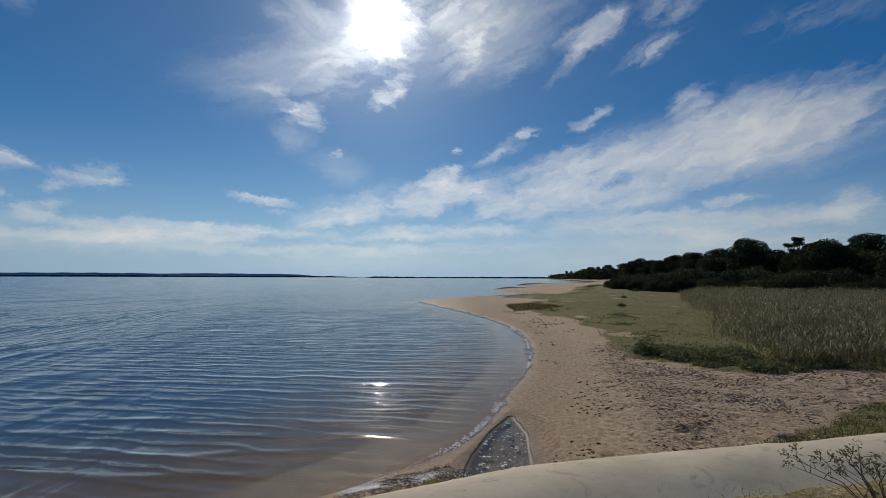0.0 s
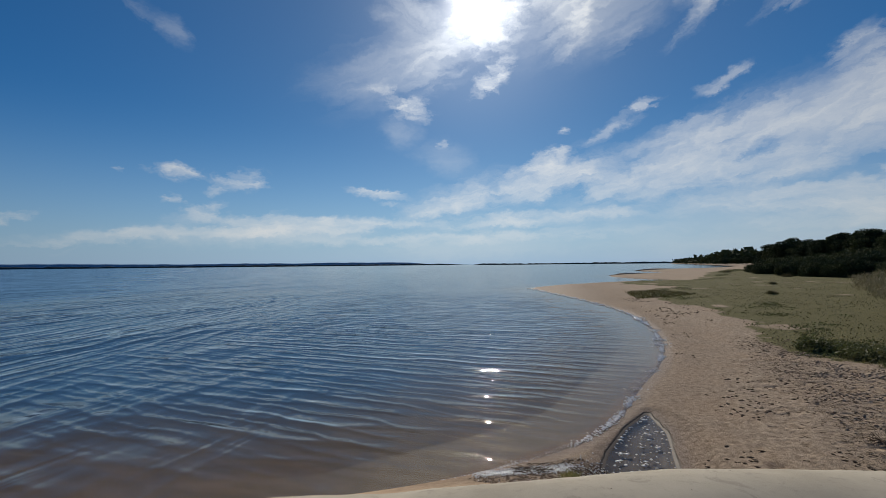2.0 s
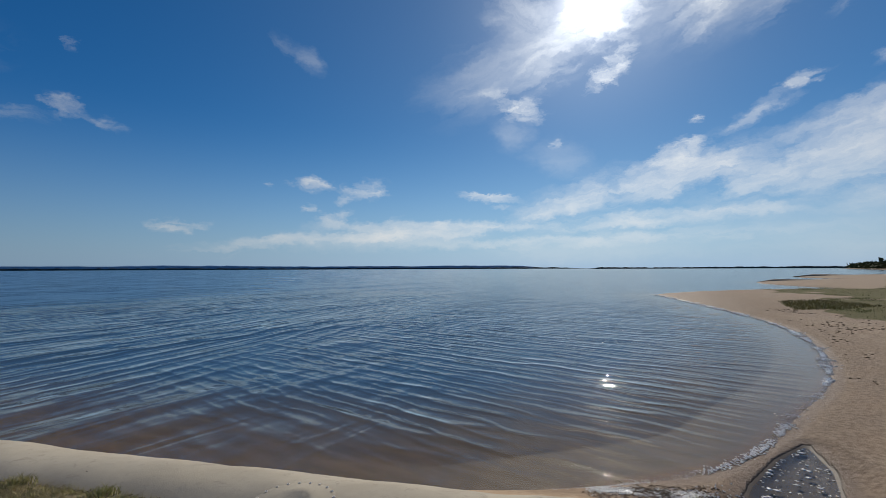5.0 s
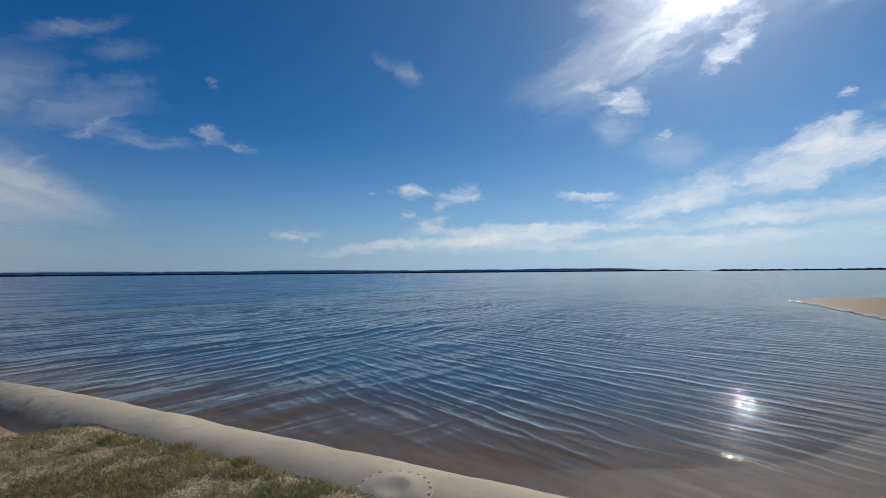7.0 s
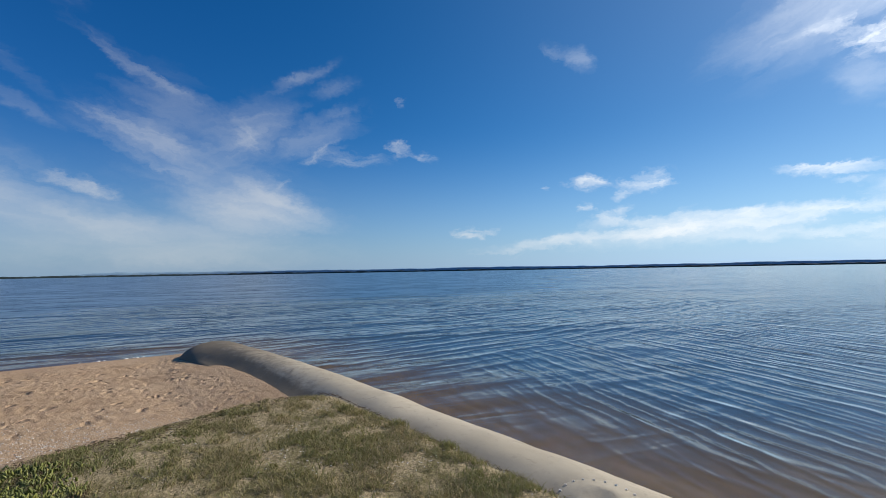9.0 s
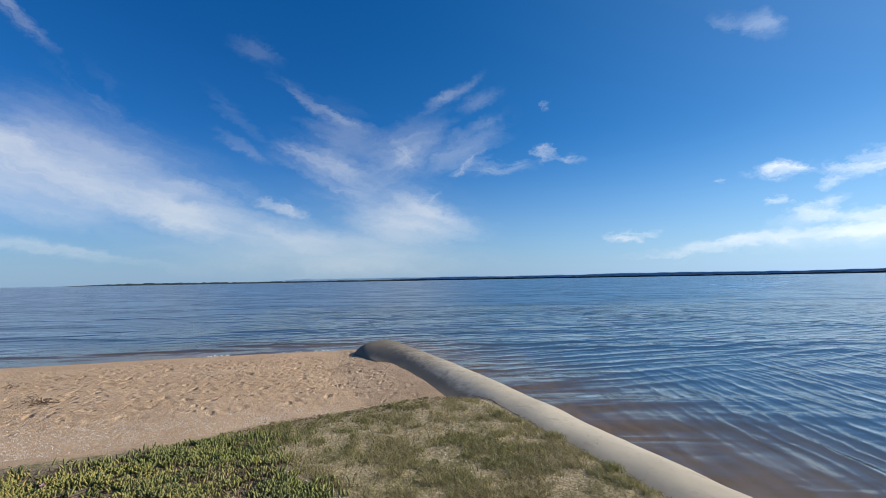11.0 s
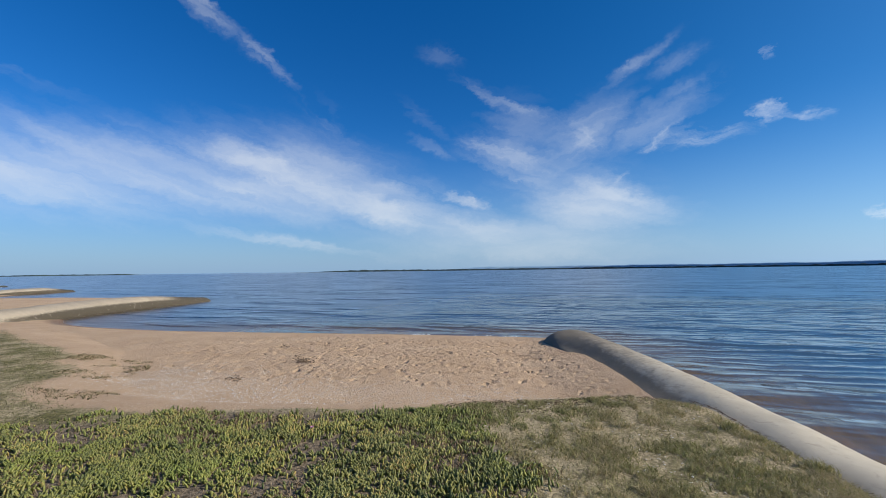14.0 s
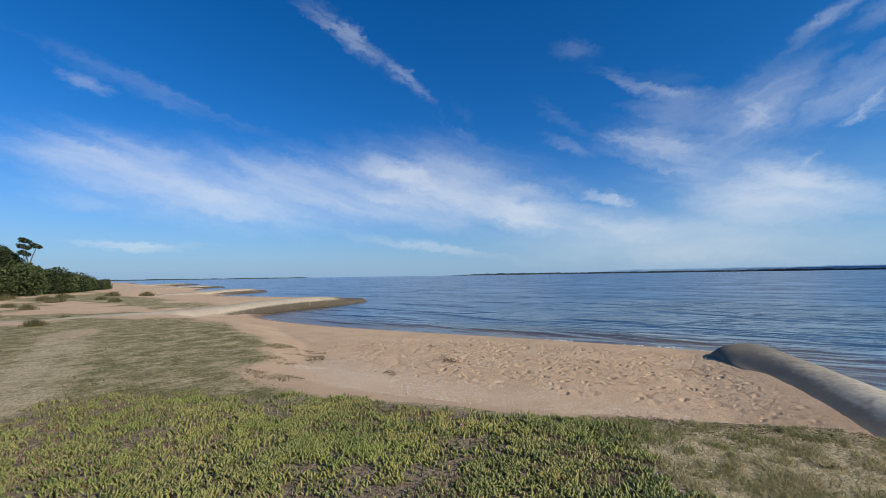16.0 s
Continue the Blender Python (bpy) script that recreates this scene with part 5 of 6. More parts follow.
build_gum()


def build_far_woods():
    """The wooded headland far along the northern shore."""
    r = rng(61)
    line = np.array([(112, 400), (125, 500), (140, 640), (152, 760), (168, 880), (200, 980)], float)
    n = 9000
    t = r.uniform(0, len(line) - 1.001, n)
    k = t.astype(int)
    base = line[k] + (line[k + 1] - line[k]) * (t - k)[:, None] + np.column_stack([r.uniform(0, 60, n), r.uniform(-30, 30, n)])
    tall = (11 + 5 * fractal(t * 6, t * 0, 62)) * np.interp(t, [0, 1.5, 3.6, 5], [0.85, 0.6, 0.5, 0.25])
    z = tall * r.uniform(0, 1, n) ** 0.6
    p = np.column_stack([base, z])
    a, b = r.normal(0, 1, (n, 3)), r.normal(0, 1, (n, 3))
    s = r.uniform(1.2, 2.6, n)[:, None] / 1.7
    v = np.stack([p - a * s, p + b * s, p + a * s, p - b * s], 1).reshape(-1, 3)
    q = np.arange(n)[:, None] * 4
    tagged(new("far_woods", mesh_of("far_woods", v, [q + [[0, 1, 2]], q + [[0, 2, 3]]], DARK_LEAF)), "dark wooded headland far along the lake shore", "woods", kind="stuff")


build_far_woods()

# ---- reeds and low plants of the northern shore ----
REEDS = np.array([(7.6, 13.2), (6.9, 9.9), (7.8, 9.0), (12, 9.0), (20, 14), (36, 26), (37, 36), (36, 45), (30, 52), (24, 50), (18, 38), (14.2, 29), (10.5, 20)], float)


def build_reeds():
    def clumps(x, y):
        rim = step(signed(x, y, REEDS) + 2.2 * (fractal(x * 0.8, y * 0.8, 70) - 0.5), -0.2, 0.9)
        return np.clip(9.5 / np.hypot(x, y), 0, 1) ** 1.2 * rim * (0.25 + 0.75 * step(fractal(x * 0.9, y * 0.9, 76), 0.35, 0.6))

    near = scatter(REEDS + (REEDS - REEDS.mean(0)) * 0.05, 11000, 71, clumps)
    tall = (0.45 + 0.55 * step(signed(near[:, 0], near[:, 1], REEDS), 0.0, 2.4)) * 0.95 * (0.35 + 0.55 * fractal(near[:, 0] * 0.7, near[:, 1] * 0.7, 72) + 0.5 * fractal(near[:, 0] * 2.4, near[:, 1] * 2.4, 77))
    ob = new("reeds", blades("reeds", near, height_at(near[:, 0], near[:, 1]) - 0.02, tall, 0.016, 0.75, REED, 73))
    tagged(ob, "dense straw-coloured reeds behind the northern beach", "reeds", kind="stuff")
    # leaves that stand off the stems, and pale feathery tops
    r = rng(74)
    for name, count, low, high, size, wide, material, label in (
        ("reed_leaves", 52000, 0.1, 0.98, 0.20, 0.020, REED, "drooping olive leaves among the reeds"),
        ("reed_heads", 8000, 0.60, 1.05, 0.11, 0.022, REED_TOP, "pale dry feathery heads of the reeds"),
    ):
        pick = r.integers(0, len(near), count)
        p = near[pick] + r.normal(0, 0.09, (count, 2))
        z = height_at(p[:, 0], p[:, 1]) + tall[pick] * r.uniform(low, high, count)
        tagged(new(name, blades(name, p, z, size, wide, 1.1, material, 75, 1.5)), label, "reeds", kind="stuff")


build_reeds()


def build_samphire():
    """Low dark green mats at the foot of the reeds."""
    r = rng(81)
    lobes = []
    for x, y, w, h in ((4.35, 11.2, 0.42, 0.26), (4.8, 10.9, 0.42, 0.22), (5.35, 10.4, 0.45, 0.22), (5.9, 10.1, 0.5, 0.10), (5.2, 9.8, 0.4, 0.08), (6.4, 9.8, 0.5, 0.10), (5.9, 9.4, 0.45, 0.13), (6.9, 9.6, 0.4, 0.14), (6.3, 10.7, 0.6, 0.16), (7.3, 9.9, 0.45, 0.2), (5.4, 11.3, 0.6, 0.12), (6.6, 9.25, 0.3, 0.08)):
        for _ in range(3):
            a, b = x + r.normal(0, w * 0.4), y + r.normal(0, w * 0.4)
            lobes.append((a, b, float(height_at(a, b)[0]) + h * 0.25, w * 0.7, w * 0.7, h * r.uniform(0.6, 1.0)))
    ob = new("samphire_mat", leaf_cloud("samphire_mat", lobes, 26000, 0.030, SAMPHIRE, 82, 0.3))
    tagged(ob, "low dark green samphire mats at the foot of reeds", "ground cover", kind="stuff")


build_samphire()


def build_turf_clumps():
    """Low green clumps that break up the edge of the northern turf."""
    r = rng(83)
    p = scatter(NORTH_TURF, 420, 84, lambda x, y: np.clip(12 / np.hypot(x, y), 0, 1) ** 1.5 * step(-np.abs(signed(x, y, NORTH_TURF) - 1.2), -3.2, 0.0) * step(fractal(x * 0.7, y * 0.5, 85), 0.42, 0.60))
    lobes = []
    for x, y in p:
        w = r.uniform(0.10, 0.34) * (1 + 0.03 * y)
        lobes.append((x, y, float(height_at(x, y)[0]) + 0.01, w, w * r.uniform(0.6, 1.0), w * r.uniform(0.14, 0.34)))
    ob = new("turf_clumps", leaf_cloud("turf_clumps", lobes, 34000, 0.034, SAMPHIRE, 86, 0.2))
    tagged(ob, "low green clumps at the edge of the northern turf", "ground cover", kind="stuff")


build_turf_clumps()


def build_turf():
    def patchy(scale, low, high, seed):
        return lambda x, y: step(fractal(x * scale, y * scale, seed), low, high)

    p = scatter(NORTH_TURF, 30000, 91, lambda x, y: np.clip(14 / np.hypot(x, y), 0, 1) ** 1.3 * (0.25 + 0.75 * step(fractal(x * 0.5, y * 0.5, 92), 0.35, 0.6)))
    ob = new("north_turf", blades("north_turf", p, height_at(p[:, 0], p[:, 1]), 0.05, 0.022, 1.2, NORTH_GRASS, 93))
    tagged(ob, "short olive-green turf behind the northern beach", "grass", kind="stuff")
    p = scatter(NEAR_TURF, 5000, 94, patchy(1.5, 0.3, 0.55, 95))
    ob = new("tube_side_turf", blades("tube_side_turf", p, height_at(p[:, 0], p[:, 1]), 0.075, 0.007, 1.1, NORTH_GRASS, 96))
    tagged(ob, "green grass strip against the fabric tube", "grass", kind="stuff")
    p = scatter(SPIT_TURF, 1500, 97)
    ob = new("spit_turf", blades("spit_turf", p, height_at(p[:, 0], p[:, 1]), 0.13, 0.03, 0.9, NORTH_GRASS, 98))
    tagged(ob, "dark green grass patch on the sand spit", "grass", kind="stuff")
    # the platform round the camera
    near = np.array([(5.5, 4.9), (2.8, 4.1), (0.9, 3.55), (-0.6, 2.95), (-2.2, 2.25), (-3.5, 1.78), (-4.9, 1.15), (-6.15, 0.5), (-6.1, -0.3), (-5.4, -1.35), (-4.7, -2.3), (-3.5, -0.6), (-1.0, -0.4), (2.0, 1.0), (6.0, 3.0)], float)

    def turf_chance(x, y):
        tufts = step(fractal(x * 6.0, y * 6.0, 99), 0.42, 0.62)
        return step(to_line(x, y, TUBE_FINE) + 0.16 * (fractal(x * 3, y * 3, 119) - 0.5), 0.24, 0.32) * (0.07 + 0.93 * tufts) * np.clip(4.5 / (np.hypot(x, y) + 0.6), 0.25, 1) * (1 - 0.88 * step(x + 0.5 * (fractal(x * 2, y * 2, 41) - 0.5), 0.2, 1.1))

    p = scatter(near, 90000, 100, turf_chance)
    dry = rng(101).uniform(0, 1, len(p)) < 0.32 + 0.45 * step(fractal(p[:, 0] * 2.6, p[:, 1] * 2.6, 120), 0.38, 0.62)
    z = height_at(p[:, 0], p[:, 1])
    ob = new("platform_turf", blades("platform_turf", p[~dry], z[~dry], 0.045, 0.006, 1.3, GRASS, 102))
    tagged(ob, "short green turf tufts in sandy soil", "grass", kind="stuff")
    ob = new("dry_turf", blades("dry_turf", p[dry], z[dry], 0.04, 0.005, 2.0, DRY_GRASS, 103))
    tagged(ob, "straw-dry grass between green tufts", "grass", kind="stuff")
    p = scatter(SOUTH_TURF, 42000, 104, lambda x, y: (0.45 + 0.55 * step(fractal(x * 1.1, y * 1.1, 105), 0.35, 0.65)) * np.clip(8 / np.hypot(x, y), 0.15, 1) * np.where(to_line(x, y, TRAIL) < 0.5, 0.12, 1))
    half = rng(106).uniform(0, 1, len(p)) < 0.5
    z = height_at(p[:, 0], p[:, 1])
    ob = new("south_turf", blades("south_turf", p[half], z[half], 0.030, 0.007, 1.5, SOUTH_GRASS, 107))
    tagged(ob, "short olive turf beside the sandy trail", "grass", kind="stuff")
    ob = new("south_dry_turf", blades("south_dry_turf", p[~half], z[~half], 0.028, 0.006, 2.0, DRY_GRASS, 108))
    tagged(ob, "dry straw-coloured turf beside the sandy trail", "grass", kind="stuff")


build_turf()


def build_ground_cover():
    """The fleshy-leaved mat in front of the beach, with yellowing and withered patches."""
    def cover_chance(x, y):
        rim = step(signed(x, y, MAT) + 0.9 * (fractal(x * 1.4, y * 1.4, 110) - 0.5), -0.1, 0.3)
        return rim * np.clip(3.6 / (np.hypot(x, y) + 0.3), 0.35, 1) * (0.12 + 0.88 * step(fractal(x * 1.5, y * 1.5, 112), 0.36, 0.50)) * (0.10 + 0.90 * step(fractal(x * 7, y * 7, 118), 0.40, 0.58))

    p = scatter(MAT + (MAT - MAT.mean(0)) * 0.12, 92000, 111, cover_chance)
    x, y = p[:, 0], p[:, 1]
    z = height_at(x, y) - 0.005
    wilt = fractal(x * 1.3 + 5, y * 1.3, 113)
    gold = fractal(x * 2.1, y * 2.1 + 9, 114) + 0.12 * step(-y, 1.5, 4)
    r = rng(115).uniform(0, 1, len(p))
    dead = (wilt > 0.60 - 0.12 * step(-y, 3.0, 5.0)) & (r < 0.75) | (r < 0.16 + 0.2 * step(-y, 3.0, 5.0))
    brown = step(x, -2.7, -1.2) * step(-y, 1.8, 3.6)
    dead |= (r < 0.55 * brown)
    yellow = ~dead & ((gold > 0.68) & (r < 0.6) | (r > 0.97))
    green = ~dead & ~yellow
    low = 0.030 + 0.040 * fractal(x * 0.9, y * 0.9, 116)
    for name, mask, k, wide, material, label in (
        ("ground_cover", green, 1.0, 0.023, MAT_LEAF, "fleshy bright green ground cover at the beach edge"),
        ("yellow_ground_cover", yellow, 1.0, 0.021, MAT_GOLD, "yellowing fleshy ground cover leaves among green ones"),
        ("withered_ground_cover", dead, 0.75, 0.010, MAT_DEAD, "withered brown ground cover stems among green leaves"),
    ):
        ob = new(name, fleshy_leaves(name, p[mask], z[mask], low[mask] * k, wide, material, 117))
        tagged(ob, label, "ground cover", kind="stuff")


build_ground_cover()


# ---- single plants, wrack and shells ----
def build_twiggy_bush():
    """The leggy bush beside the tube."""
    r = rng(121)
    ob = new("twiggy_bush")
    lines, ends = [], []
    for k in range(26):
        a = r.uniform(0, 2 * math.pi)
        reach, top = r.uniform(0.1, 0.6), r.uniform(0.15, 0.5)
        x, y = math.cos(a) * reach, math.sin(a) * reach
        mid = (x * 0.45 + r.normal(0, 0.03), y * 0.45 + r.normal(0, 0.03), top * 0.6)
        lines.append([(x * 0.05, y * 0.05, -0.05, 0.006), (*mid, 0.004), (x, y, top, 0.0015)])
        for _ in range(3):
            q = r.uniform(0.3, 1.0)
            bx, by, bz = mid[0] + (x - mid[0]) * q, mid[1] + (y - mid[1]) * q, mid[2] + (top - mid[2]) * q
            tip = (bx + r.normal(0, 0.06), by + r.normal(0, 0.06), bz + r.uniform(0.03, 0.12))
            lines.append([(bx, by, bz, 0.003), (*tip, 0.001)])
            ends.append((*tip, 0.03, 0.03, 0.035))
        ends.append((x, y, top, 0.04, 0.04, 0.04))
    part("twigs", limb_tree("twigs", lines, TWIG, 4), ob)
    part("leaves", leaf_cloud("leaves", ends, 1300, 0.014, REED, 122, 0.1), ob, "sparse small dry leaves")
    stand(ob, 2.95, 3.55)
    tagged(ob, "leggy dry bush with bare twigs beside the fabric tube", "bush")


build_twiggy_bush()


def build_tussock(name, count, tall, spread, material, seed, label, group):
    r = rng(seed)
    p = r.normal(0, spread * 0.45, (count, 2))
    ob = new(name)
    me = blades("tuft", p, np.full(count, -0.02), tall * np.exp(-(p**2).sum(1) / spread**2 * 0.6), 0.008 + 0.012 * spread, 0.8, material, seed)
    tagged(part("tuft", me, ob), kind="stuff")
    return tagged(ob, label, "grass tussock", group)


RUSH = leaf_material("brown_olive_rush", (0.085, 0.075, 0.034), (0.20, 0.165, 0.085), (0.12, 0.115, 0.048), 0.8, 0.1, 0.2)
tussocks = [
    build_tussock("grass_tussock", 420, 0.32, 0.36, RUSH, 131, "dry grass tussock on pale sand", "tussocks on the sand"),
    build_tussock("grass_tussock", 520, 0.36, 0.42, RUSH, 132, "olive-green grass tussock on pale sand", "tussocks on the sand"),
    build_tussock("grass_tussock", 380, 0.28, 0.4, REED, 133, "straw-coloured grass tussock on pale sand", "tussocks on the sand"),
]
r = rng(134)
spots = [(-7.0, -42.7, 1.5), (-12.0, -56.5, 1.8), (-3.4, -54.3, 1.8), (-2.4, -25.2, 0.9), (-1.3, -21.4, 0.9), (0.2, -24, 1.0), (1.2, -28.5, 1.1), (0.6, -33, 1.2), (2.0, -37, 1.4), (-1.0, -41, 1.2), (-9.5, -60, 1.8), (-5.5, -58, 1.6), (0.8, -18.5, 0.7), (-0.2, -30, 0.9)]
spots += [(float(a), float(b), float(0.6 + 0.02 * -b)) for a, b in zip(r.uniform(-7.5, 4.0, 13), r.uniform(-62, -29, 13))]
spots += [(22.1, 57.6, 1.5), (23.4, 68.8, 1.7), (22.6, 80, 1.8), (13.5, 38, 0.8), (9.6, 27.5, 0.7)]
planted(tussocks, spots, 135, 0.0)
small = build_tussock("grass_tussock", 220, 0.13, 0.16, GRASS, 136, "small green grass tuft against the fabric tube", "tussocks on the sand")
planted([small], [(0.75, 4.62, 1.0), (0.45, 4.45, 0.9), (0.15, 4.25, 0.8), (-0.35, 4.1, 0.7), (-3.9, 1.5, 0.7), (-4.6, 1.2, 0.8), (-5.3, 0.75, 0.8)], 137, 0.0)


def build_weed(count, spread, seed, label, flat=0.05):
    """A heap of dry stems and weed washed up on the sand."""
    r = rng(seed)
    lines = []
    for _ in range(count):
        x, y = r.normal(0, spread), r.normal(0, spread * 0.5)
        a, n = r.uniform(0, 2 * math.pi), r.uniform(0.02, 0.06)
        z = abs(r.normal(0.015, flat * 0.6))
        dx, dy = math.cos(a) * n, math.sin(a) * n
        lines.append([(x - dx, y - dy, z * 0.4, 0.002), (x + r.normal(0, 0.015), y + r.normal(0, 0.015), z + 0.008, 0.0035), (x + dx, y + dy, z * r.uniform(0.3, 1.6), 0.0015)])
    ob = new("dry_seaweed")
    tagged(part("tangle", limb_tree("tangle", lines, TWIG, 4), ob), kind="stuff")
    return tagged(ob, label, "seaweed", "wrack on the beach")


stand(build_weed(90, 0.16, 141, "tangled heap of brown dried weed on the sand", 0.07), -6.9, -6.2, 70)
stand(build_weed(30, 0.12, 142, "small scatter of dark dried weed on the sand"), -5.35, -6.2, 60)
stand(build_weed(20, 0.12, 143, "small scatter of dark dried weed on the sand"), -8.2, -8.0, 80)
stand(build_weed(110, 0.13, 144, "dark wet weed heap at the edge of the lake", 0.02), -0.72, 4.62, 15)
stand(build_weed(70, 0.10, 145, "dark wet weed heap at the edge of the lake", 0.02), -0.35, 4.72, 25)
stand(build_weed(50, 0.12, 146, "dark knot of weed on the sand"), 2.75, 6.0, 15)


def build_twig_litter():
    r = rng(151)
    lines = []
    for _ in range(1300):
        t = r.uniform(0, 1)
        x = np.interp(t, [0, 0.3, 0.6, 1], [2.6, 3.0, 3.3, 3.9]) + r.normal(0, 0.35)
        y = 5.0 + 7.5 * t + r.normal(0, 0.2)
        z = float(height_at(x, y)[0])
        a, n = r.uniform(0, 2 * math.pi), r.uniform(0.008, 0.035)
        dx, dy = math.cos(a) * n, math.sin(a) * n
        lines.append([(x - dx, y - dy, z + 0.004, 0.003), (x + dx, y + dy, z + r.uniform(0.004, 0.02), 0.002)])
    for _ in range(700):
        x, y = r.uniform(2.6, 8.5), r.uniform(5.4, 9.4)
        z = float(height_at(x, y)[0])
        a, n = r.uniform(0, 2 * math.pi), r.uniform(0.008, 0.035)
        dx, dy = math.cos(a) * n, math.sin(a) * n
        lines.append([(x - dx, y - dy, z + 0.004, 0.003), (x + dx, y + dy, z + r.uniform(0.004, 0.025), 0.002)])
    for _ in range(1000):
        t = r.uniform(0, 1)
        x, y = np.interp(t, [0, 0.5, 1], [-4.9, -5.5, -6.3]) + r.normal(0, 0.2), -2.0 + 2.3 * t + r.normal(0, 0.14)
        z = float(height_at(x, y)[0])
        a, n = r.uniform(0, 2 * math.pi), r.uniform(0.008, 0.035)
        dx, dy = math.cos(a) * n, math.sin(a) * n
        lines.append([(x - dx, y - dy, z + 0.004, 0.003), (x + dx, y + dy, z + r.uniform(0.004, 0.02), 0.002)])
    for _ in range(260):  # caught between turf and tube
        t = r.uniform(0, 1)
        x, y = -6.4 + 5.2 * t, float(np.interp(-6.4 + 5.2 * t, TUBE_FINE[::-1, 0], TUBE_FINE[::-1, 1])) - 0.27 + r.normal(0, 0.03)
        z = 0.03 + max(float(height_at(x, y)[0]), 0.46)
        a, n = r.uniform(0, 2 * math.pi), r.uniform(0.01, 0.045)
        dx, dy = math.cos(a) * n, math.sin(a) * n
        lines.append([(x - dx, y - dy, z - 0.01, 0.003), (x + dx, y + dy, z + r.uniform(-0.005, 0.012), 0.002)])
    tagged(new("twig_litter", limb_tree("twig_litter", lines, TWIG, 3)), "dark twigs and bark litter strewn over sand", "litter", kind="stuff")


build_twig_litter()


def lumps(name, places, size, flat, material, seed):
    """Small uneven flattened pebbles of eight corners each."""
    r = rng(seed)
    n = len(places)
    places = np.asarray(places, float)
    s = size * r.uniform(0.5, 1.4, n)
    turn = r.uniform(0, math.pi, n)
    v = []
    for dx, dy, dz in ((1, 0, 0), (0, 0.7, 0), (-1, 0, 0), (0, -0.7, 0), (0.1, 0, 1), (0, 0, -0.6)):
        x, y = dx * np.cos(turn) - dy * np.sin(turn), dx * np.sin(turn) + dy * np.cos(turn)
        v.append(places + np.stack([x * s * r.uniform(0.8, 1.2, n), y * s * r.uniform(0.8, 1.2, n), dz * s * flat], -1))
    v = np.stack(v, 1).reshape(-1, 3)
    k = np.arange(n)[:, None, None] * 6
    faces = np.array([[0, 1, 4], [1, 2, 4], [2, 3, 4], [3, 0, 4], [1, 0, 5], [2, 1, 5], [3, 2, 5], [0, 3, 5]])
    return mesh_of(name, v, (k + faces).reshape(-1, 3), material, True)


def build_shell_grit():
    beach = np.array([(-6.0, 0.2), (-5.3, -1.2), (-4.6, -2.6), (-3.9, -4.2), (-3.4, -6.0), (-3.6, -8.6), (-6.2, -10), (-8.2, -6), (-8.0, -1.5)], float)
    p = scatter(beach, 6500, 161, lambda x, y: step(signed(x, y, beach), 0.25, 1.3) * step(-to_line(x, y, np.array([(-6.1, -0.3), (-5.3, -2.6), (-4.5, -5.0), (-4.3, -7.5)])), -2.4, 0.2))
    z = height_at(p[:, 0], p[:, 1])
    tagged(new("shell_grit", lumps("shell_grit", np.column_stack([p, z]), 0.010, 0.45, SHELL, 162)), "white broken shells strewn over orange sand", "shells", kind="stuff")


build_shell_grit()


def build_turf_shells():
    """Bleached shell scraps and pale pebbles in the bare soil of the turf."""
    turf = np.array([(1.5, 3.4), (-0.6, 2.8), (-2.2, 2.1), (-3.5, 1.6), (-4.9, 1.0), (-6.0, 0.3), (-5.9, -0.4), (-5.2, -1.4), (-4.4, -2.0), (-3.3, -0.6), (-1.0, 0.2)], float)
    p = scatter(turf, 1100, 163, lambda x, y: step(fractal(x * 2.0, y * 2.0, 164), 0.46, 0.62))
    z = height_at(p[:, 0], p[:, 1]) + 0.006
    tagged(new("turf_shells", lumps("turf_shells", np.column_stack([p, z]), 0.008, 0.5, SHELL, 165)), "white shell scraps lying in short turf", "shells", kind="stuff")


build_turf_shells()


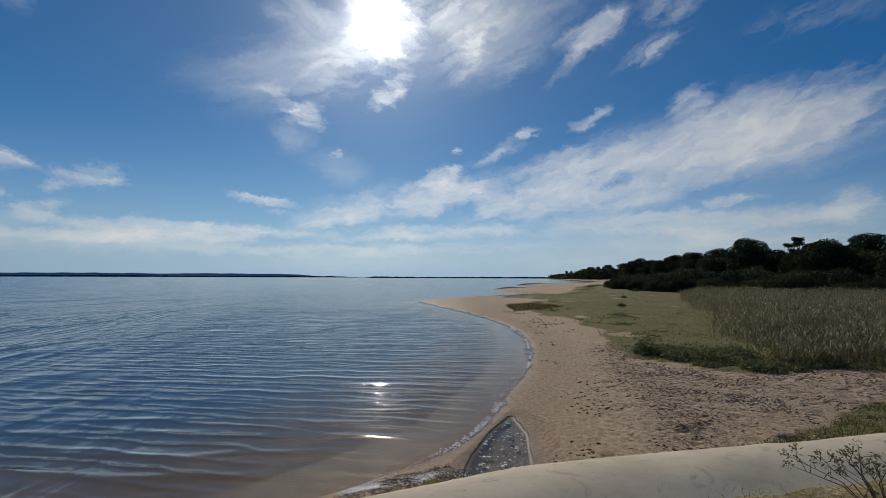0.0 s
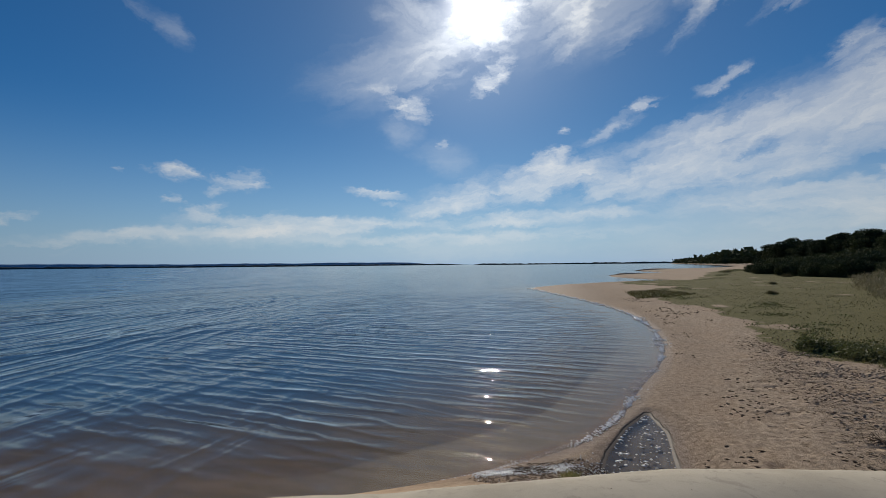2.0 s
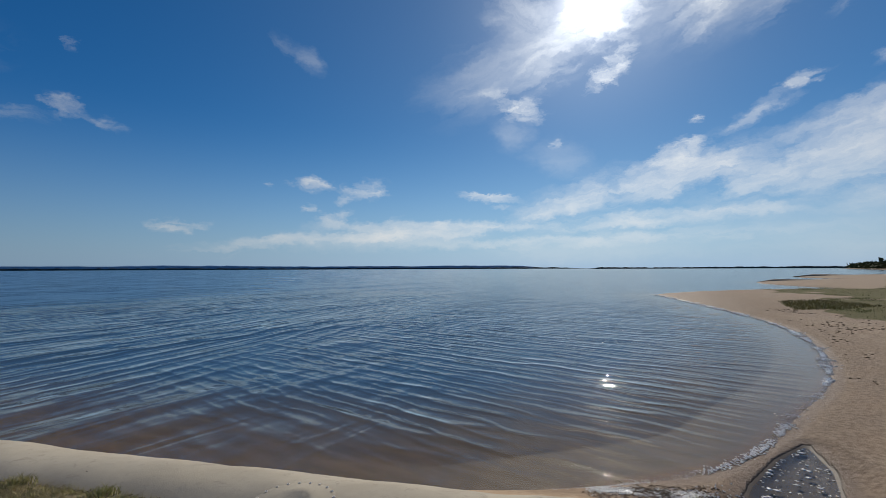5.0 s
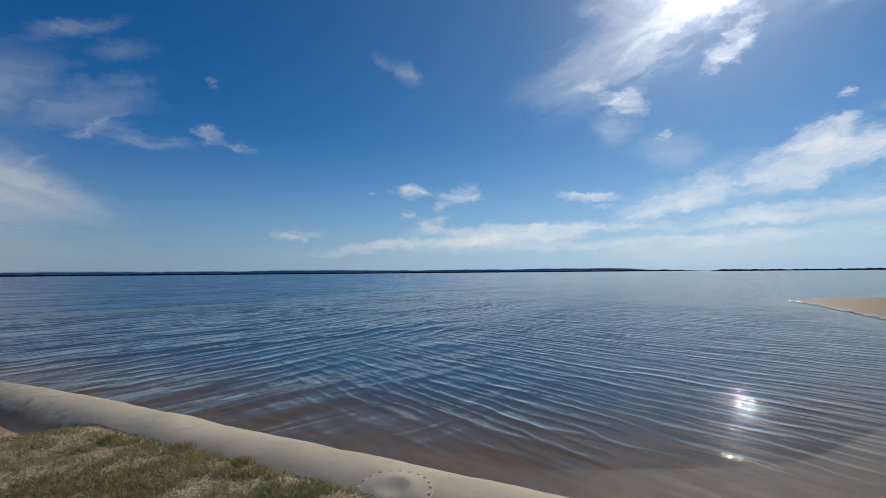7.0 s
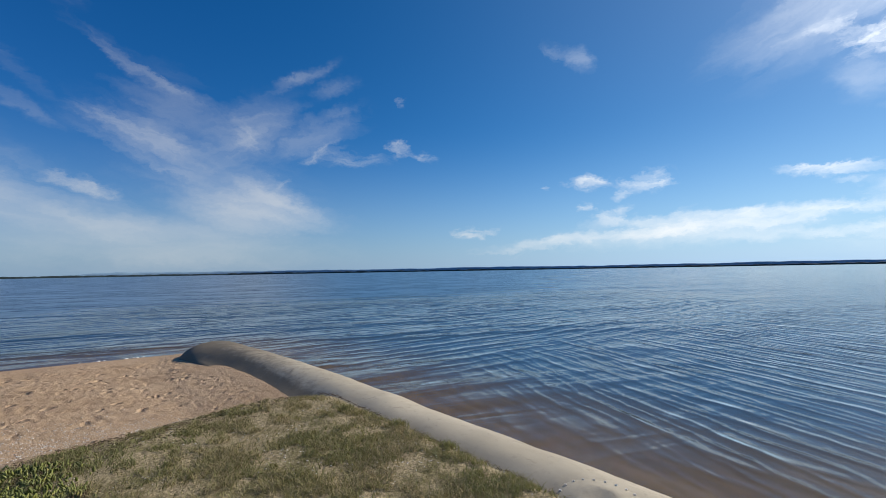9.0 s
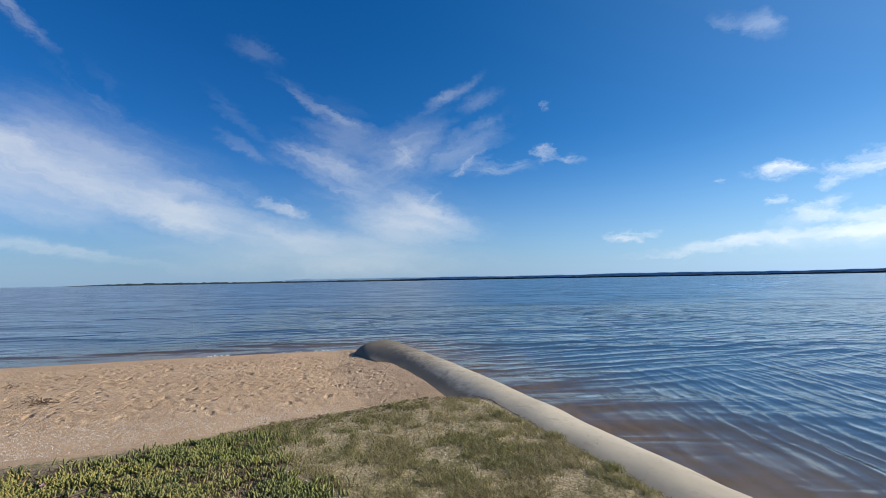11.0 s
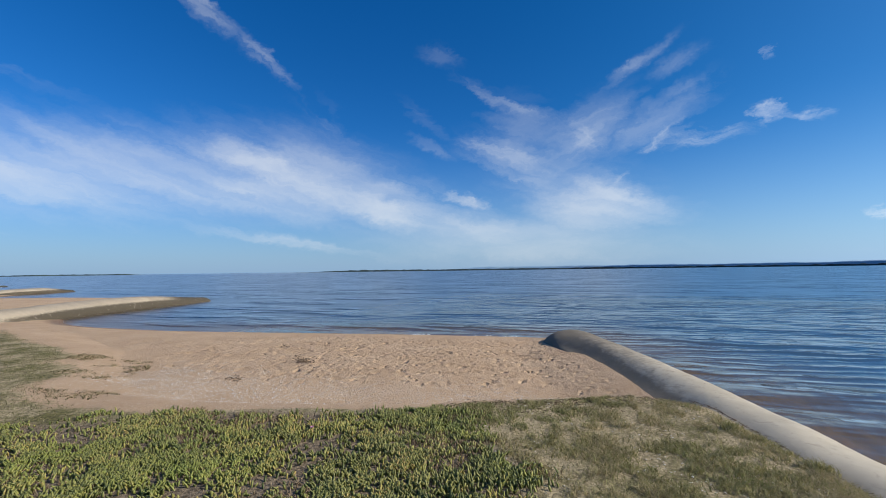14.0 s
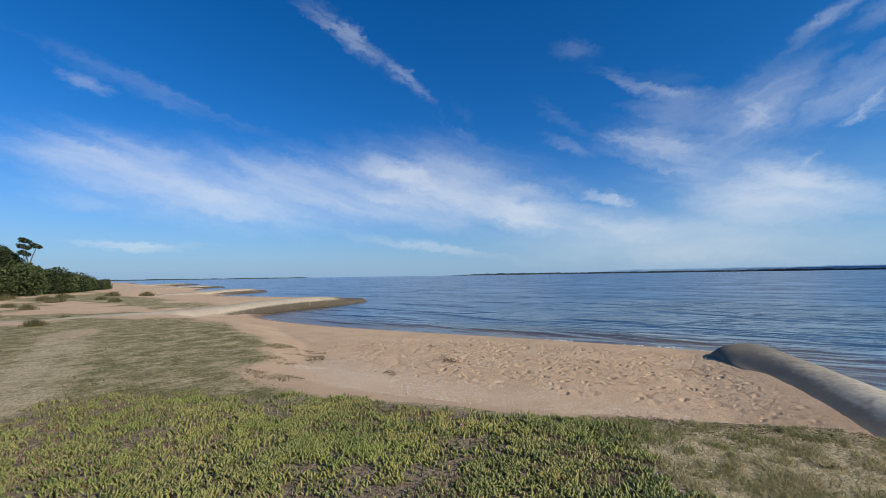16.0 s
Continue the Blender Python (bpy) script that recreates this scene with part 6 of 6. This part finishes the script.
def build_foam():
    """Bright bubbles along the lapping edge, and flecks on the pool."""
    r = rng(171)
    line = spline(BAY, 10)[8:]
    seg = np.r_[0, np.cumsum(np.hypot(*np.diff(line, axis=0).T))]
    s = seg[-1] * r.uniform(0, 1, 9000) ** 1.0
    x, y = np.interp(s, seg, line[:, 0]), np.interp(s, seg, line[:, 1])
    x, y = x + r.normal(-0.02, 1, len(s)) * (0.030 + 0.05 * (fractal(s * 1.3, s * 0, 177) > 0.55)) - 0.03, y + r.normal(0, 0.035, len(s))
    size = (0.008 + 0.0015 * s) * (0.35 + 0.9 * step(fractal(s * 2.2, s * 0 + 5, 180), 0.40, 0.62))
    foam = lumps("foam", np.column_stack([x, y, np.maximum(height_at(x, y), 0.004) + 0.010]), size * 1.25, 0.1, FOAM, 172)
    tagged(new("shore_foam", foam), "thin white foam line along the lapping edge", "foam", kind="stuff")
    s = r.uniform(0, 1, 1600)
    x, y = -1.25 + 0.95 * s + r.normal(0, 0.05, 1600), 4.42 + 0.42 * s + r.normal(0, 0.06, 1600)
    foam = lumps("foam", np.column_stack([x, y, np.maximum(height_at(x, y), 0.004) + 0.010]), 0.012, 0.15, FOAM, 179)
    tagged(new("shore_foam", foam), "bright foam lapping against the fabric tube", "foam", kind="stuff")
    p = np.column_stack([r.normal(-0.05, 0.16, 500), r.normal(4.85, 0.13, 500)])
    p = p[height_at(p[:, 0], p[:, 1]) > -0.01]
    heap = lumps("foam", np.column_stack([p, height_at(p[:, 0], p[:, 1]) + 0.004]), 0.012, 0.5, FOAM, 178)
    tagged(new("shell_heap", heap), "pale shell grit and foam at the pool edge", "shells", kind="stuff")
    p = scatter(POOL, 170, 173)
    foam = lumps("foam", np.column_stack([p, np.full(len(p), 0.004)]), 0.016 + 0.02 * (r.uniform(0, 1, len(p)) > 0.75), 0.05, FOAM, 174)
    tagged(new("pool_foam", foam), "white foam flecks floating on the dark pool", "foam", kind="stuff")
    y = r.uniform(-11.5, -2.4, 260)
    x = np.interp(y, [-11.8, -7.6, -4.5, -2.2], [-11.5, -12.6, -13.3, -13.7]) + r.normal(0, 0.06, 260)
    gap = fractal(y * 0.9, y * 0 + 2, 175) > 0.60
    foam = lumps("foam", np.column_stack([x, y, 0 * x + 0.012])[gap], 0.045, 0.35, FOAM, 176)
    tagged(new("beach_foam", foam), "broken white foam patches at the beach edge", "foam", kind="stuff")


build_foam()


def build_beach_specks():
    """Small dark lumps on the northern beach: scraps, and painted-in shade of footprints."""
    r = rng(191)
    y = 4.9 + 21 * r.uniform(0, 1, 1500) ** 1.5
    x = np.interp(y, [5, 7, 10, 14, 18, 26], [1.5, 1.7, 2.5, 3.0, 3.2, 2.4]) + r.normal(0.3, 0.55, 1500)
    ok = (height_at(x, y) > 0.05) & (fractal(x * 1.6, y * 0.8, 193) > 0.52)
    p = np.column_stack([x, y, height_at(x, y)])[ok]
    tagged(new("beach_specks", lumps("beach_specks", p, 0.022 + 0.0014 * p[:, 1], 0.35, TWIG, 192)), "small dark lumps on sand for scraps and shaded footprints", "litter", kind="stuff")


build_beach_specks()


def build_clods():
    """Crumbled clods of weed and damp sand along the wrack of the northern beach."""
    zone = np.array([(2.3, 4.9), (2.7, 7.0), (3.1, 9.5), (3.9, 11.5), (5.2, 9.6), (8.5, 8.6), (8.5, 6.6), (5.0, 5.7)], float)
    p = scatter(zone, 2600, 194, lambda x, y: 0.06 + 0.94 * step(fractal(x * 2.2, y * 2.2, 195), 0.46, 0.64))
    dark = rng(196).uniform(0, 1, len(p)) < 0.25
    for mask, size, material, label in ((dark, 0.017, TWIG, "dark crumbled weed clods on the northern beach"), (~dark, 0.026, GROUND_CLOD, "crumbled clods of damp grey sand")):
        q = p[mask]
        tagged(new("clods", lumps("clods", np.column_stack([q, height_at(q[:, 0], q[:, 1]) + 0.004]), size, 0.5, material, 197)), label, "litter", kind="stuff")


GROUND_CLOD = plain_material("damp_sand_clod", (0.24, 0.18, 0.125), (0.40, 0.30, 0.21), 30.0)
build_clods()


def build_shore_rubble():
    """Shells, pebbles and weed scraps heaped where the lake laps against the tube."""
    zone = np.array([(-1.3, 4.25), (-0.9, 4.75), (-0.35, 5.15), (0.05, 5.0), (0.15, 4.55), (-0.4, 4.2), (-0.9, 3.9)], float)
    r = rng(198)
    p = scatter(zone, 1500, 199)
    pick = r.uniform(0, 1, len(p))
    for low, high, size, material, label in ((0.0, 0.45, 0.014, TWIG, "dark weed scraps heaped at the edge of the lake"), (0.45, 0.8, 0.012, GROUND_CLOD, "brown pebbles heaped at the edge of the lake"), (0.8, 1.01, 0.009, SHELL, "pale broken shells heaped at the edge of the lake")):
        q = p[(pick >= low) & (pick < high)]
        z = np.maximum(height_at(q[:, 0], q[:, 1]), 0.0) + 0.004
        tagged(new("shore_rubble", lumps("shore_rubble", np.column_stack([q, z]), size, 0.55, material, 200)), label, "shells", kind="stuff")


build_shore_rubble()


RUNNER = leaf_material("beach_runner_leaf", (0.15, 0.115, 0.06), (0.32, 0.25, 0.15), (0.20, 0.18, 0.085), 0.8, 0.1, 0.1)
RUNNERS = [
    ([(-5.0, -11.0), (-5.5, -10.5), (-5.8, -9.2), (-5.25, -8.4), (-4.4, -8.0), (-3.9, -8.3), (-4.2, -10.0)], 1100),
    ([(-3.3, -8.2), (-3.5, -7.6), (-3.9, -6.9), (-3.8, -6.3), (-3.2, -6.8)], 350),
]


def build_beach_runners():
    """Thin flat runners of weed on the southern beach."""
    for k, (shape, count) in enumerate(RUNNERS):
        p = scatter(np.array(shape, float), count, 201 + k, lambda x, y: step(fractal(x * 2.6, y * 3.4, 205), 0.44, 0.66))
        z = height_at(p[:, 0], p[:, 1])
        me = blades("beach_runners", p, z, 0.035, 0.012, 3.0, RUNNER, 207 + k, 1.5)
        tagged(new("beach_runners", me), "flat olive-brown weed runners on bare sand", "weed", kind="stuff")


build_beach_runners()


def build_pink_flower():
    """A daisy-like flower of many narrow petals among the fleshy leaves."""
    ob = new("pink_flower")
    petal = plain_material("pink_petal", (0.50, 0.20, 0.36), (0.66, 0.34, 0.50), 90.0, 0.7)
    eye = plain_material("yellow_flower_eye", (0.50, 0.38, 0.10), (0.62, 0.50, 0.18), 120.0, 0.8)
    v, f = [], []
    for k in range(22):
        a, lift = 2 * math.pi * k / 22, 0.006 + 0.006 * (k % 2)
        for reach, side, z in ((0.004, -0.0016, 0.0), (0.004, 0.0016, 0.0), (0.020, 0.0026, lift), (0.020, -0.0026, lift)):
            v.append((reach * math.cos(a) - side * math.sin(a), reach * math.sin(a) + side * math.cos(a), 0.075 + z))
        f.append((4 * k, 4 * k + 1, 4 * k + 2, 4 * k + 3))
    part("petals", mesh_of("petals", v, np.array(f), petal), ob)
    part("eye", lumps("eye", [(0, 0, 0.077)], 0.006, 0.6, eye, 211), ob, "yellow flower centre")
    part("stem", limb_tree("stem", [[(0.004, 0.0, -0.01, 0.002), (0.0, 0.002, 0.04, 0.0018), (0, 0, 0.075, 0.0016)]], MAT_LEAF, 5), ob)
    tagged(ob, "small pink daisy-like flower among fleshy ground cover", "flower")
    stand(ob, -3.56, -2.97)


build_pink_flower()
